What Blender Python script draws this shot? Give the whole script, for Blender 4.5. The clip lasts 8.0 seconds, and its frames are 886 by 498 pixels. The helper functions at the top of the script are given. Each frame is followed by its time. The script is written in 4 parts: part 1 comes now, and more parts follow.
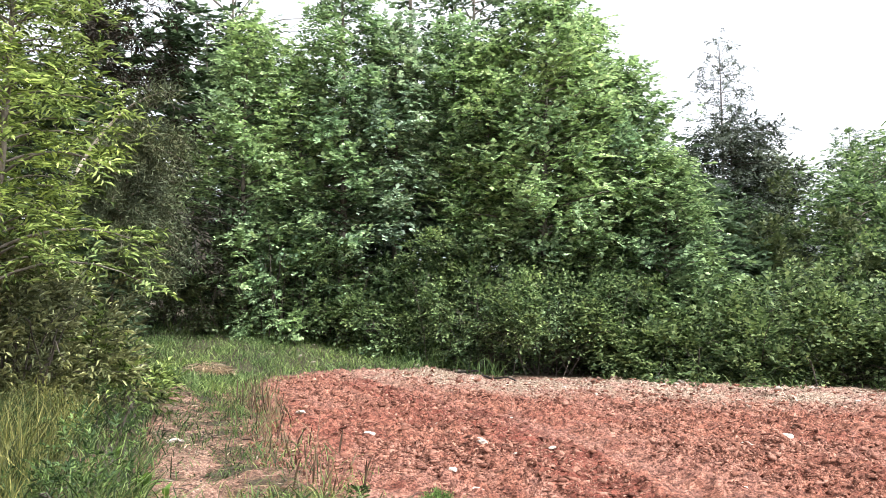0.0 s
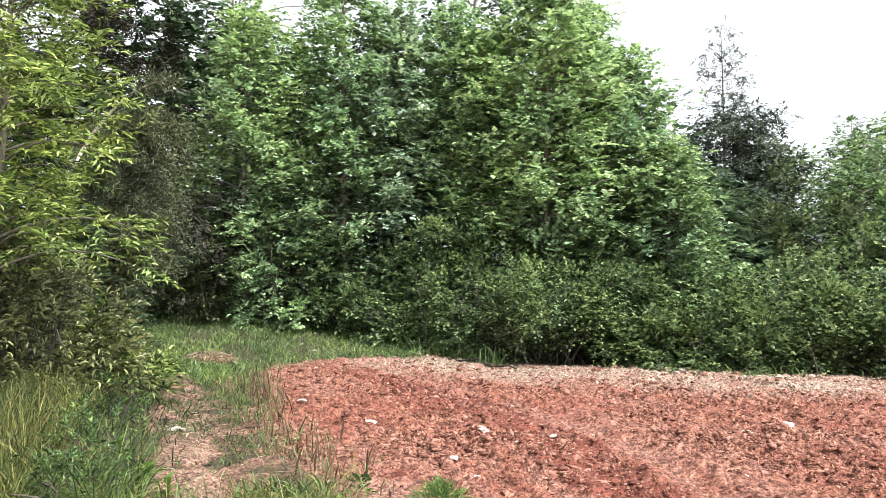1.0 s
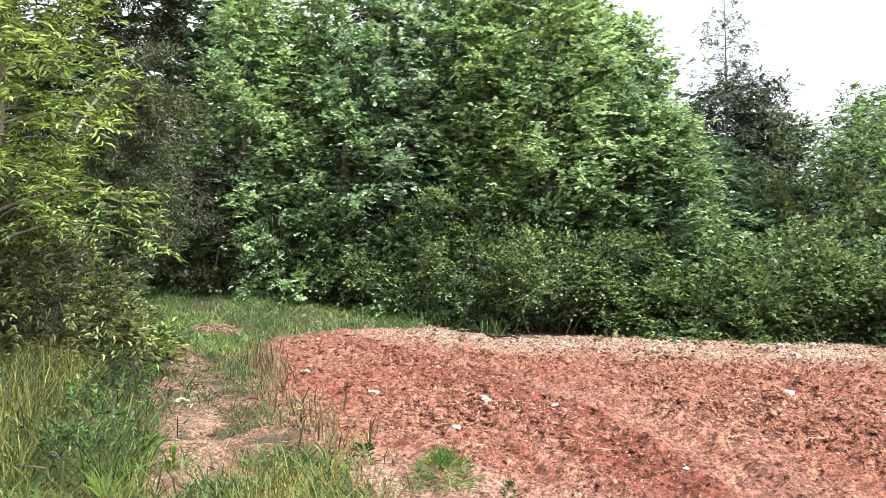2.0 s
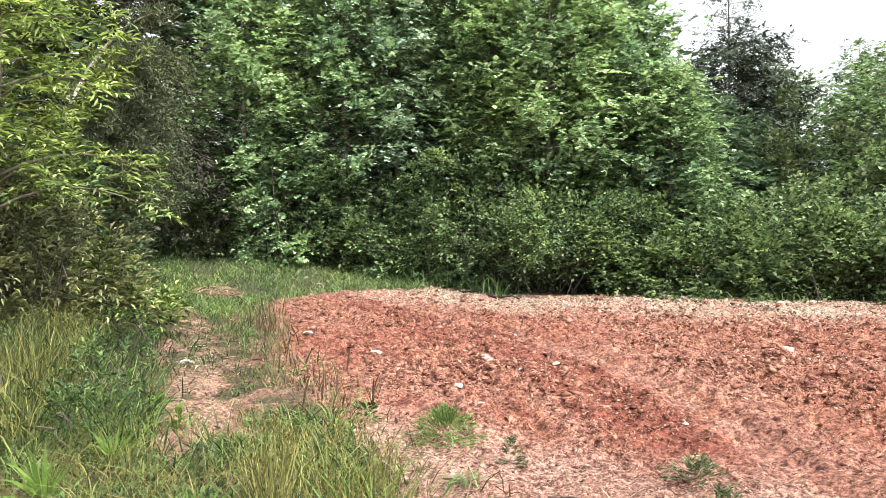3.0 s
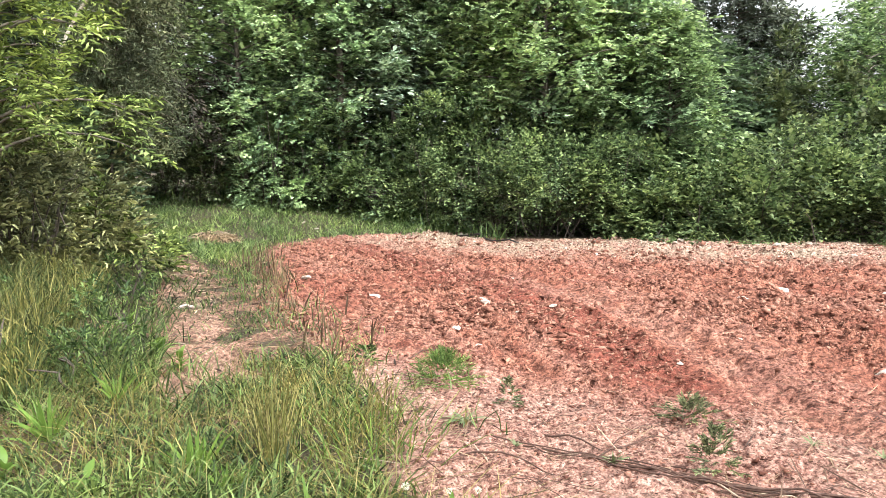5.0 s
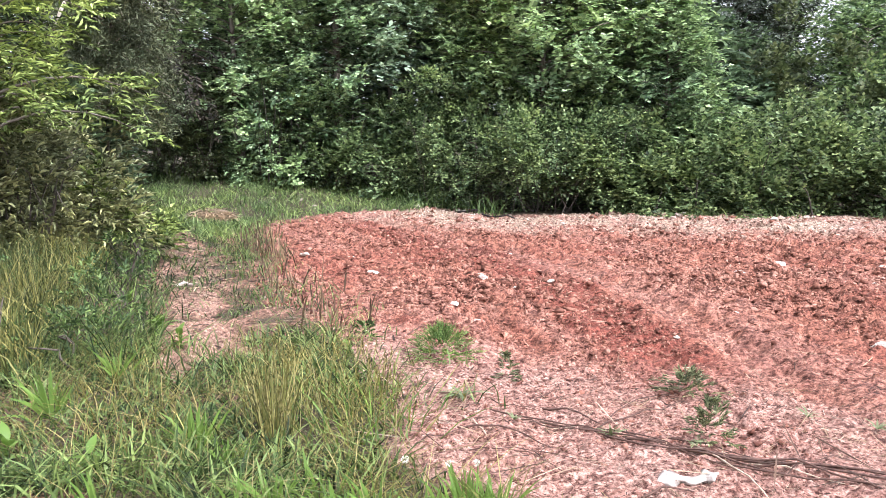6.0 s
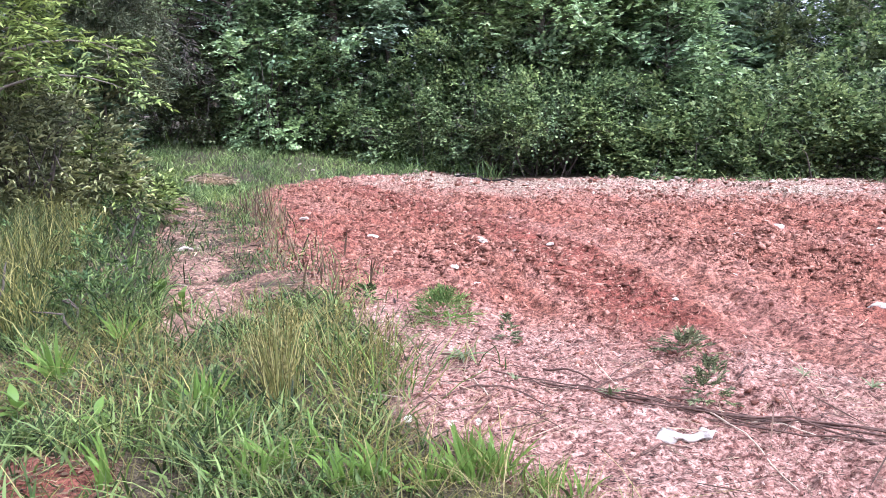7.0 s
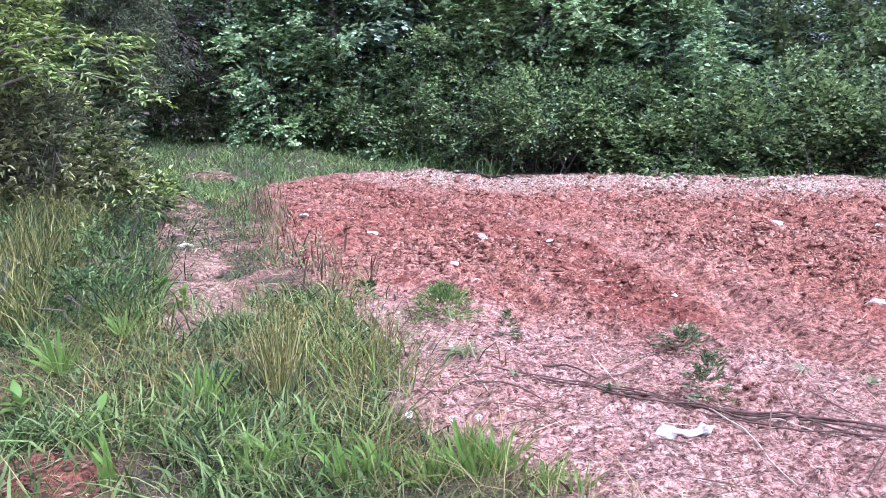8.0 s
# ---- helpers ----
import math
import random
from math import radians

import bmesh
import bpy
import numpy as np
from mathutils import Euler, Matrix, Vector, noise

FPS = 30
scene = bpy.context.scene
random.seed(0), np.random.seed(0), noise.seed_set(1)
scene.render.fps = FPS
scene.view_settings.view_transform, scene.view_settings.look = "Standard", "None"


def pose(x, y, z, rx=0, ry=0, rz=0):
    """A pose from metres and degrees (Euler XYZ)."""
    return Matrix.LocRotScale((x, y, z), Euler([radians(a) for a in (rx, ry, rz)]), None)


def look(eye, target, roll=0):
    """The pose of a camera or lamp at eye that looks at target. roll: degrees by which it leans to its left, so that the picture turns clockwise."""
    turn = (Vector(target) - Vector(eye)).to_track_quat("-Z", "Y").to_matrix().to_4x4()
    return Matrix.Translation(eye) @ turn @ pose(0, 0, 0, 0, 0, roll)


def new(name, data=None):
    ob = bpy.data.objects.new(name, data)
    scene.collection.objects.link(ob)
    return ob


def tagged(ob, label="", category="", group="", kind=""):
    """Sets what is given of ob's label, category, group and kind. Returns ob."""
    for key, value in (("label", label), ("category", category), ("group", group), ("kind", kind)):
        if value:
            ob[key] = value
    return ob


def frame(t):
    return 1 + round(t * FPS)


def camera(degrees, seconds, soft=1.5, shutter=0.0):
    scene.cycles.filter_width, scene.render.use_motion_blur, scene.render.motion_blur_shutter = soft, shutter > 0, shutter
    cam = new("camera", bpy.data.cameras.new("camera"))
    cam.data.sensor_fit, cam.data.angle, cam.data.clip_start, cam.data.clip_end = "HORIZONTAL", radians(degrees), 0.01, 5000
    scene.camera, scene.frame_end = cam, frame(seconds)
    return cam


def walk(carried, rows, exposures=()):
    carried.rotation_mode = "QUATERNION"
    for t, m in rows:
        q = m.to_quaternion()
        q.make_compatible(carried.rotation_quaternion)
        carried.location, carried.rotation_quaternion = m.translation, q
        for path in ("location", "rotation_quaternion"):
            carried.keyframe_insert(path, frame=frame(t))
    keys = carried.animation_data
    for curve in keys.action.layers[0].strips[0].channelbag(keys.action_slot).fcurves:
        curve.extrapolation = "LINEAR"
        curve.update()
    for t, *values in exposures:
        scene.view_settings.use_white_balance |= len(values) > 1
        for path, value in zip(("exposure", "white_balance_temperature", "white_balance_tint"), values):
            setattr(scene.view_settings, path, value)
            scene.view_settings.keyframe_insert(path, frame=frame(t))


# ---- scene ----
# ---------------------------------------------------------------- camera
cam = camera(56.8, 8.0, soft=0.65)
ROWS = [
    (0.0, 0.0000, 0.0000, 1.5500, 93.600, -0.000, 0.000),
    (0.5, -0.0017, 0.0013, 1.5520, 93.340, -0.017, 0.018),
    (1.0, -0.0030, 0.0117, 1.5539, 92.793, 0.015, 0.055),
    (2.5, -0.0018, 0.0176, 1.5489, 89.453, 0.584, 0.224),
    (3.0, 0.0021, 0.0043, 1.5399, 88.087, 0.832, 0.262),
    (3.5, 0.0015, 0.0048, 1.5386, 86.790, 0.987, 0.249),
    (4.0, -0.0005, -0.0016, 1.5350, 85.746, 1.033, 0.211),
    (4.5, 0.0030, -0.0049, 1.5347, 84.942, 1.073, 0.162),
    (6.0, 0.0087, -0.0205, 1.5299, 82.554, 1.544, -0.097),
    (6.5, 0.0014, -0.0350, 1.5319, 81.445, 1.693, -0.187),
    (7.0, -0.0077, -0.0496, 1.5250, 80.072, 1.751, -0.251),
    (7.5, -0.0164, -0.0687, 1.5302, 79.503, 1.675, -0.309),
    (8.0, -0.0152, -0.0732, 1.5314, 79.820, 1.742, -0.318),
]
EXPOSURES = [(0.0, 1.25, 6050, 9), (2.5, 1.36, 6200, 5), (4.5, 1.42, 6300, 6), (6.0, 1.41, 5780, 17), (6.5, 1.4, 5500, 20), (7.0, 1.37, 5270, 23), (8.0, 1.32, 4900, 27)]
walk(cam, [(t, pose(x, y, z, rx, ry, rz)) for t, x, y, z, rx, ry, rz in ROWS], EXPOSURES)

# ---------------------------------------------------------------- sky and sun
SUN_UP, SUN_ROUND = radians(52), radians(132)
world = bpy.data.worlds.new("overcast_sky")
scene.world = world
world.use_nodes = True
wn, wl = world.node_tree.nodes, world.node_tree.links
sky = wn.new("ShaderNodeTexSky")
sky.sky_type = "NISHITA"
sky.sun_disc = False
sky.sun_elevation, sky.sun_rotation = SUN_UP, SUN_ROUND
sky.air_density, sky.dust_density, sky.ozone_density = 1.0, 4.0, 1.0
cloud = wn.new("ShaderNodeHueSaturation")
cloud.inputs["Saturation"].default_value = 0.05
wl.new(sky.outputs["Color"], cloud.inputs["Color"])
# an even, bright cloud cover
cover = wn.new("ShaderNodeVectorMath")
cover.operation = "SCALE"
cover.inputs["Scale"].default_value = 1.3
wl.new(cloud.outputs["Color"], cover.inputs[0])
wl.new(cover.outputs["Vector"], wn["Background"].inputs["Color"])
wn["Background"].inputs["Strength"].default_value = 0.15
sun = new("sun", bpy.data.lights.new("sun", "SUN"))
sun.data.energy, sun.data.angle, sun.data.color = 1.9, radians(10), (1.0, 0.97, 0.92)
sun.matrix_world = look((0, 0, 30), Vector((0, 0, 30)) - Vector((
    math.sin(SUN_ROUND) * math.cos(SUN_UP), math.cos(SUN_ROUND) * math.cos(SUN_UP), math.sin(SUN_UP))))


# ---------------------------------------------------------------- materials
def nodes_of(name):
    mat = bpy.data.materials.new(name)
    mat.use_nodes = True
    nt = mat.node_tree
    return mat, nt.nodes, nt.links, nt.nodes["Principled BSDF"]


def ramp(ns, ls, fac, stops):
    r = ns.new("ShaderNodeValToRGB")
    while len(r.color_ramp.elements) < len(stops):
        r.color_ramp.elements.new(0.5)
    for e, (p, c) in zip(r.color_ramp.elements, stops):
        e.position, e.color = p, (*c, 1)
    ls.new(fac, r.inputs["Fac"])
    return r.outputs["Color"]


def noise_tex(ns, ls, scale, detail=4, rough=0.6, coord="Object", stretch=1.0):
    tc = ns.new("ShaderNodeTexCoord")
    n = ns.new("ShaderNodeTexNoise")
    n.inputs["Scale"].default_value, n.inputs["Detail"].default_value, n.inputs["Roughness"].default_value = scale, detail, rough
    if stretch != 1.0:
        mp = ns.new("ShaderNodeMapping")
        mp.inputs["Scale"].default_value = (1 / stretch, 1, 1)
        ls.new(tc.outputs[coord], mp.inputs["Vector"])
        ls.new(mp.outputs[0], n.inputs["Vector"])
    else:
        ls.new(tc.outputs[coord], n.inputs["Vector"])
    return n.outputs["Fac"]


def mixc(ns, ls, fac, a, b, mode="MIX"):
    m = ns.new("ShaderNodeMix")
    m.data_type, m.blend_type = "RGBA", mode
    for sock, v in ((m.inputs[0], fac), (m.inputs[6], a), (m.inputs[7], b)):
        if hasattr(v, "links"):
            ls.new(v, sock)
        elif isinstance(v, tuple):
            sock.default_value = (*v, 1)
        else:
            sock.default_value = v
    return m.outputs[2]


def leaf_material(name, dark, mid, light, rough=0.5, through_light=0.38, patch=0.5):
    """Leaves: each one its own shade, with patches of older and younger growth."""
    mat, ns, ls, b = nodes_of(name)
    geo = ns.new("ShaderNodeNewGeometry")
    own = ramp(ns, ls, geo.outputs["Random Per Island"], [(0.0, dark), (0.5, mid), (0.93, light), (1.0, tuple(min(1, 1.3 * c) for c in light))])
    big = ramp(ns, ls, noise_tex(ns, ls, patch, 3), [(0.35, (0.72, 0.76, 0.8)), (0.65, (1.2, 1.15, 0.95))])
    col = mixc(ns, ls, 1.0, own, big, "MULTIPLY")
    ls.new(col, b.inputs["Base Color"])
    b.inputs["Roughness"].default_value = rough
    b.inputs["Specular IOR Level"].default_value = 0.2
    tr = ns.new("ShaderNodeBsdfTranslucent")
    ls.new(mixc(ns, ls, 1.0, col, (1.08, 1.1, 0.95), "MULTIPLY"), tr.inputs["Color"])
    mx = ns.new("ShaderNodeMixShader")
    mx.inputs[0].default_value = through_light
    ls.new(b.outputs[0], mx.inputs[1])
    ls.new(tr.outputs[0], mx.inputs[2])
    ls.new(mx.outputs[0], ns["Material Output"].inputs["Surface"])
    return mat


def bark_material(name, a, b_, scale=14):
    mat, ns, ls, b = nodes_of(name)
    n = noise_tex(ns, ls, scale, 6, 0.7)
    ls.new(ramp(ns, ls, n, [(0.3, a), (0.7, b_)]), b.inputs["Base Color"])
    b.inputs["Roughness"].default_value = 0.9
    bp = ns.new("ShaderNodeBump")
    bp.inputs["Strength"].default_value, bp.inputs["Distance"].default_value = 0.6, 0.01
    ls.new(n, bp.inputs["Height"])
    ls.new(bp.outputs[0], b.inputs["Normal"])
    return mat


def ground_material():
    """Red clay, paler where dry and trodden, brown soil and thatch under the grass."""
    mat, ns, ls, b = nodes_of("red_clay_soil")
    at = {}
    for key in ("dry", "turf", "moist", "straw"):
        a = ns.new("ShaderNodeAttribute")
        a.attribute_name = key
        at[key] = a.outputs["Fac"]
    fine = noise_tex(ns, ls, 38, 6, 0.7)
    mid = noise_tex(ns, ls, 5, 6, 0.65)
    speck = noise_tex(ns, ls, 85, 4, 0.7)
    # clay base kept darker than the clods, for the shade between them
    clay = ramp(ns, ls, mid, [(0.32, (0.105, 0.037, 0.025)), (0.5, (0.195, 0.078, 0.051)), (0.7, (0.31, 0.145, 0.097))])
    clay = mixc(ns, ls, 1.0, clay, ramp(ns, ls, fine, [(0.36, (0.76, 0.73, 0.71)), (0.6, (1.16, 1.16, 1.16))]), "MULTIPLY")
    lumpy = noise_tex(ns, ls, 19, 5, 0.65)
    # crumb mottling with relief shading painted in: dark hollows, lit tops, following the bump
    crumb_shade = ramp(ns, ls, lumpy, [(0.34, (0.3, 0.25, 0.23)), (0.46, (0.86, 0.84, 0.83)), (0.6, (1.5, 1.55, 1.55))])
    clay = mixc(ns, ls, 1.0, clay, crumb_shade, "MULTIPLY")
    clay = mixc(ns, ls, at["moist"], clay, mixc(ns, ls, 0.85, (0.155, 0.048, 0.032), crumb_shade, "MULTIPLY"))
    dry = ramp(ns, ls, fine, [(0.36, (0.1, 0.043, 0.032)), (0.47, (0.25, 0.134, 0.102)), (0.64, (0.37, 0.235, 0.186))])
    dry = mixc(ns, ls, 0.8, dry, crumb_shade, "MULTIPLY")
    col = mixc(ns, ls, at["dry"], clay, dry)
    tan = ramp(ns, ls, fine, [(0.32, (0.13, 0.08, 0.055)), (0.5, (0.28, 0.2, 0.145)), (0.66, (0.46, 0.37, 0.285))])
    col = mixc(ns, ls, at["straw"], col, mixc(ns, ls, 0.6, tan, crumb_shade, "MULTIPLY"))
    # brown turf soil, darkened so the shade between grass blades is in its colour
    turf = ramp(ns, ls, fine, [(0.32, (0.022, 0.019, 0.011)), (0.5, (0.055, 0.045, 0.026)), (0.7, (0.15, 0.12, 0.075))])
    col = mixc(ns, ls, at["turf"], col, turf)
    # fine specks darken the bump's hollows as small shadows would
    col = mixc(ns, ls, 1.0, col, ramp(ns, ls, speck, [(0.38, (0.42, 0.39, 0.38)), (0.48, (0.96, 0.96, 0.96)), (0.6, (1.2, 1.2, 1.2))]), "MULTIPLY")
    ls.new(col, b.inputs["Base Color"])
    b.inputs["Roughness"].default_value = 0.95
    b.inputs["Specular IOR Level"].default_value = 0.2
    bp = ns.new("ShaderNodeBump")
    bp.inputs["Strength"].default_value, bp.inputs["Distance"].default_value = 1.0, 0.03
    ls.new(mixc(ns, ls, 0.6, mixc(ns, ls, 0.4, fine, speck), lumpy), bp.inputs["Height"])
    ls.new(bp.outputs[0], b.inputs["Normal"])
    return mat


def stone_material(name, a, c):
    mat, ns, ls, b = nodes_of(name)
    n = noise_tex(ns, ls, 22, 6, 0.7)
    ls.new(ramp(ns, ls, n, [(0.32, a), (0.62, c)]), b.inputs["Base Color"])
    b.inputs["Roughness"].default_value = 0.85
    bp = ns.new("ShaderNodeBump")
    bp.inputs["Strength"].default_value, bp.inputs["Distance"].default_value = 0.5, 0.01
    ls.new(n, bp.inputs["Height"])
    ls.new(bp.outputs[0], b.inputs["Normal"])
    return mat


def clod_material(name, dark, mid, light):
    """Crumbs of clay, each its own shade, from moist to dried out."""
    mat, ns, ls, b = nodes_of(name)
    geo = ns.new("ShaderNodeNewGeometry")
    own = ramp(ns, ls, geo.outputs["Random Per Island"], [(0.0, dark), (0.55, mid), (1.0, light)])
    n = noise_tex(ns, ls, 60, 4, 0.7)
    ls.new(mixc(ns, ls, 1.0, own, ramp(ns, ls, n, [(0.35, (0.7, 0.68, 0.66)), (0.65, (1.2, 1.2, 1.2))]), "MULTIPLY"), b.inputs["Base Color"])
    b.inputs["Roughness"].default_value = 0.95
    b.inputs["Specular IOR Level"].default_value = 0.15
    return mat


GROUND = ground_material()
CLOD = clod_material("clay_clod", (0.1, 0.04, 0.028), (0.22, 0.096, 0.064), (0.38, 0.2, 0.145))
CLOD_NEAR = clod_material("trodden_crumb", (0.08, 0.034, 0.025), (0.23, 0.115, 0.086), (0.42, 0.27, 0.215))
CLOD_DRY = clod_material("dry_clod", (0.13, 0.08, 0.06), (0.3, 0.2, 0.155), (0.5, 0.39, 0.31))
STONE = stone_material("pale_quartz", (0.28, 0.21, 0.165), (0.52, 0.44, 0.37))
WHITE = stone_material("bleached_white", (0.12, 0.09, 0.07), (0.5, 0.44, 0.38))
BARK = bark_material("grey_brown_bark", (0.08, 0.065, 0.05), (0.22, 0.19, 0.15))
BARK_DARK = bark_material("dark_bark", (0.035, 0.028, 0.022), (0.11, 0.085, 0.065))
BARK_PALE = bark_material("pale_twig_bark", (0.2, 0.17, 0.12), (0.38, 0.33, 0.25))
STICK = bark_material("dead_stick", (0.034, 0.016, 0.011), (0.14, 0.075, 0.052), 45)
STRAW_STEM = bark_material("dry_stalk", (0.32, 0.24, 0.16), (0.6, 0.48, 0.36), 30)
GUM = leaf_material("gum_leaves", (0.075, 0.12, 0.068), (0.27, 0.385, 0.21), (0.48, 0.61, 0.37))
GUM_LOW = leaf_material("low_gum_leaves", (0.055, 0.085, 0.045), (0.2, 0.29, 0.14), (0.41, 0.52, 0.28))
GUM_MID = leaf_material("mid_green_leaves", (0.035, 0.058, 0.03), (0.14, 0.21, 0.1), (0.3, 0.4, 0.19))
# GUM_LIGHT: paler gum leaves, the stronger light on tall crowns put into the colour
GUM_LIGHT = leaf_material("lit_gum_leaves", (0.1, 0.15, 0.08), (0.34, 0.46, 0.235), (0.56, 0.68, 0.4))
GUM_BLUE = leaf_material("greyish_leaves", (0.085, 0.125, 0.085), (0.29, 0.39, 0.26), (0.51, 0.6, 0.46))
# DEEP: gum green scaled far down, the wood's inner shade put into the colour
DEEP = leaf_material("shaded_wood_leaves", (0.033, 0.053, 0.03), (0.07, 0.105, 0.06), (0.139, 0.195, 0.111))
PRIVET = leaf_material("privet_leaves", (0.018, 0.03, 0.014), (0.135, 0.2, 0.095), (0.35, 0.44, 0.215), 0.4, 0.38, 0.9)
BRAMBLE = leaf_material("bramble_leaves", (0.02, 0.034, 0.015), (0.125, 0.18, 0.076), (0.29, 0.35, 0.165), 0.5, 0.38, 0.8)
LANCE = leaf_material("lance_leaves", (0.024, 0.038, 0.011), (0.205, 0.275, 0.077), (0.5, 0.59, 0.22), 0.45, 0.4, 0.9)
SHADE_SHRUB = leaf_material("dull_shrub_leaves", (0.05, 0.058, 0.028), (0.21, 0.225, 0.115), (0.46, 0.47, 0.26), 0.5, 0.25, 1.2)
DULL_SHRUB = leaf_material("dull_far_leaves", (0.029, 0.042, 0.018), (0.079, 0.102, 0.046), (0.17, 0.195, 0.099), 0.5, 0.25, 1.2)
OLIVE = leaf_material("olive_weed", (0.045, 0.055, 0.03), (0.14, 0.165, 0.085), (0.27, 0.3, 0.16), 0.6, 0.2, 3.0)
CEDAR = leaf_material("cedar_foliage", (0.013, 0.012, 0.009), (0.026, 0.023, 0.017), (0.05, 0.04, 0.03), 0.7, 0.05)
# far conifers: the grey of distance haze is mixed into the foliage colour
CEDAR_FAR = leaf_material("hazy_cedar_foliage", (0.03, 0.038, 0.028), (0.07, 0.086, 0.064), (0.125, 0.145, 0.11), 0.7, 0.1)
NEEDLE = leaf_material("pine_needles", (0.055, 0.07, 0.038), (0.115, 0.135, 0.075), (0.21, 0.235, 0.135), 0.7, 0.25, 1.5)
# GRASS: its darkest blades stand in for shaded gaps between the others
GRASS = leaf_material("green_grass", (0.011, 0.02, 0.007), (0.08, 0.125, 0.04), (0.22, 0.295, 0.105), 0.5, 0.35, 1.0)
FAR_GRASS = leaf_material("lawn_grass", (0.028, 0.05, 0.018), (0.14, 0.21, 0.072), (0.31, 0.39, 0.155), 0.5, 0.35, 1.0)
BANK_GRASS = leaf_material("bank_grass", (0.012, 0.022, 0.008), (0.06, 0.095, 0.034), (0.17, 0.225, 0.085), 0.5, 0.35, 1.0)
GRASS_BRIGHT = leaf_material("lush_grass", (0.05, 0.095, 0.018), (0.13, 0.22, 0.045), (0.24, 0.335, 0.085), 0.45, 0.4, 2.0)
WEED = leaf_material("leafy_weed_leaves", (0.02, 0.038, 0.014), (0.08, 0.13, 0.045), (0.2, 0.28, 0.1), 0.5, 0.35, 3.0)
FEATHER = leaf_material("feathery_leaves", (0.06, 0.11, 0.03), (0.13, 0.22, 0.06), (0.24, 0.34, 0.11), 0.5, 0.4, 4.0)
DRY_GRASS = leaf_material("ripe_grass", (0.058, 0.055, 0.016), (0.174, 0.157, 0.047), (0.333, 0.286, 0.128), 0.6, 0.3, 1.5)
STALK = leaf_material("ripe_stalks", (0.06, 0.07, 0.02), (0.24, 0.235, 0.075), (0.5, 0.44, 0.19), 0.6, 0.3, 1.5)
RIPE = leaf_material("ripening_stalks", (0.03, 0.037, 0.012), (0.115, 0.125, 0.04), (0.29, 0.265, 0.105), 0.6, 0.3, 1.5)
THATCH = leaf_material("dead_straw", (0.14, 0.095, 0.065), (0.27, 0.19, 0.135), (0.45, 0.35, 0.26), 0.8, 0.1, 2.0)
STUBBLE = leaf_material("dead_stubble", (0.04, 0.026, 0.018), (0.11, 0.07, 0.045), (0.24, 0.17, 0.11), 0.8, 0.1, 2.0)
# BARK_BITS: bark and twig debris, coloured darker to add crevice shade on the soil
BARK_BITS = leaf_material("bark_bits", (0.021, 0.014, 0.011), (0.056, 0.035, 0.027), (0.112, 0.07, 0.052), 0.9, 0.0, 2.0)
PETAL = leaf_material("white_petals", (0.7, 0.68, 0.62), (0.8, 0.79, 0.75), (0.85, 0.85, 0.83), 0.6, 0.3)
PIPE = bark_material("wet_black_branch", (0.02, 0.016, 0.013), (0.05, 0.04, 0.032), 20)


# ---------------------------------------------------------------- mesh tools
def mesh_of(name, verts, faces, mat=None, smooth=False):
    """A mesh from an array of vertices and one of faces, all with the same count of corners."""
    verts, faces = np.asarray(verts, float).reshape(-1, 3), np.asarray(faces, np.int32)
    me = bpy.data.meshes.new(name)
    k = faces.shape[1]
    me.vertices.add(len(verts))
    me.vertices.foreach_set("co", verts.ravel())
    me.loops.add(faces.size)
    me.loops.foreach_set("vertex_index", faces.ravel())
    me.polygons.add(len(faces))
    me.polygons.foreach_set("loop_start", np.arange(0, faces.size, k, dtype=np.int32))
    if smooth:
        me.polygons.foreach_set("use_smooth", np.ones(len(faces), bool))
    me.update(calc_edges=True)
    if mat:
        me.materials.append(mat)
    return me


def part(name, me, parent, label=""):
    ob = new(name, me)
    ob.parent = parent
    return tagged(ob, label)


def mass(name, me, parent, label=""):
    """A part made of countless small pieces."""
    return tagged(part(name, me, parent, label), kind="stuff")


def thing(name, at, label, category, group="", kind=""):
    ob = new(name)
    ob.empty_display_size = 0.1
    ob.location = at
    return tagged(ob, label, category, group, kind)


def unit(v):
    return v / np.maximum(np.linalg.norm(v, axis=-1, keepdims=True), 1e-9)


def leaf_mesh(name, P, A, N, L, W, mat, fold=0.12, droop=0.18, plain=False):
    """Folded leaves: two quads each (two triangles where they stay far off), base at P, along A, facing N."""
    P, A, N = np.asarray(P), unit(np.asarray(A)), np.asarray(N)
    S = unit(np.cross(N, A))
    N = np.cross(A, S)
    L = np.broadcast_to(np.asarray(L, float), (len(P),))[:, None]
    W = np.broadcast_to(np.asarray(W, float), (len(P),))[:, None] * L
    def at(a, s, n):
        return P + A * L * a + S * W * s + N * L * n
    if plain:
        V = np.stack([P, at(0.5, 0.5, fold), at(1, 0, -droop), at(0.5, -0.5, fold)], 1)
        i = np.arange(len(P))[:, None] * 4
        return mesh_of(name, V, np.concatenate([i + [0, 1, 2], i + [0, 2, 3]]), mat)
    V = np.stack([P, at(0.32, 0.46, fold), at(0.68, 0.40, fold - 0.5 * droop), at(1, 0, -droop), at(0.68, -0.40, fold - 0.5 * droop), at(0.32, -0.46, fold)], 1)
    i = np.arange(len(P))[:, None] * 6
    F = np.concatenate([i + [0, 1, 2, 3], i + [0, 3, 4, 5]])
    return mesh_of(name, V, F, mat)


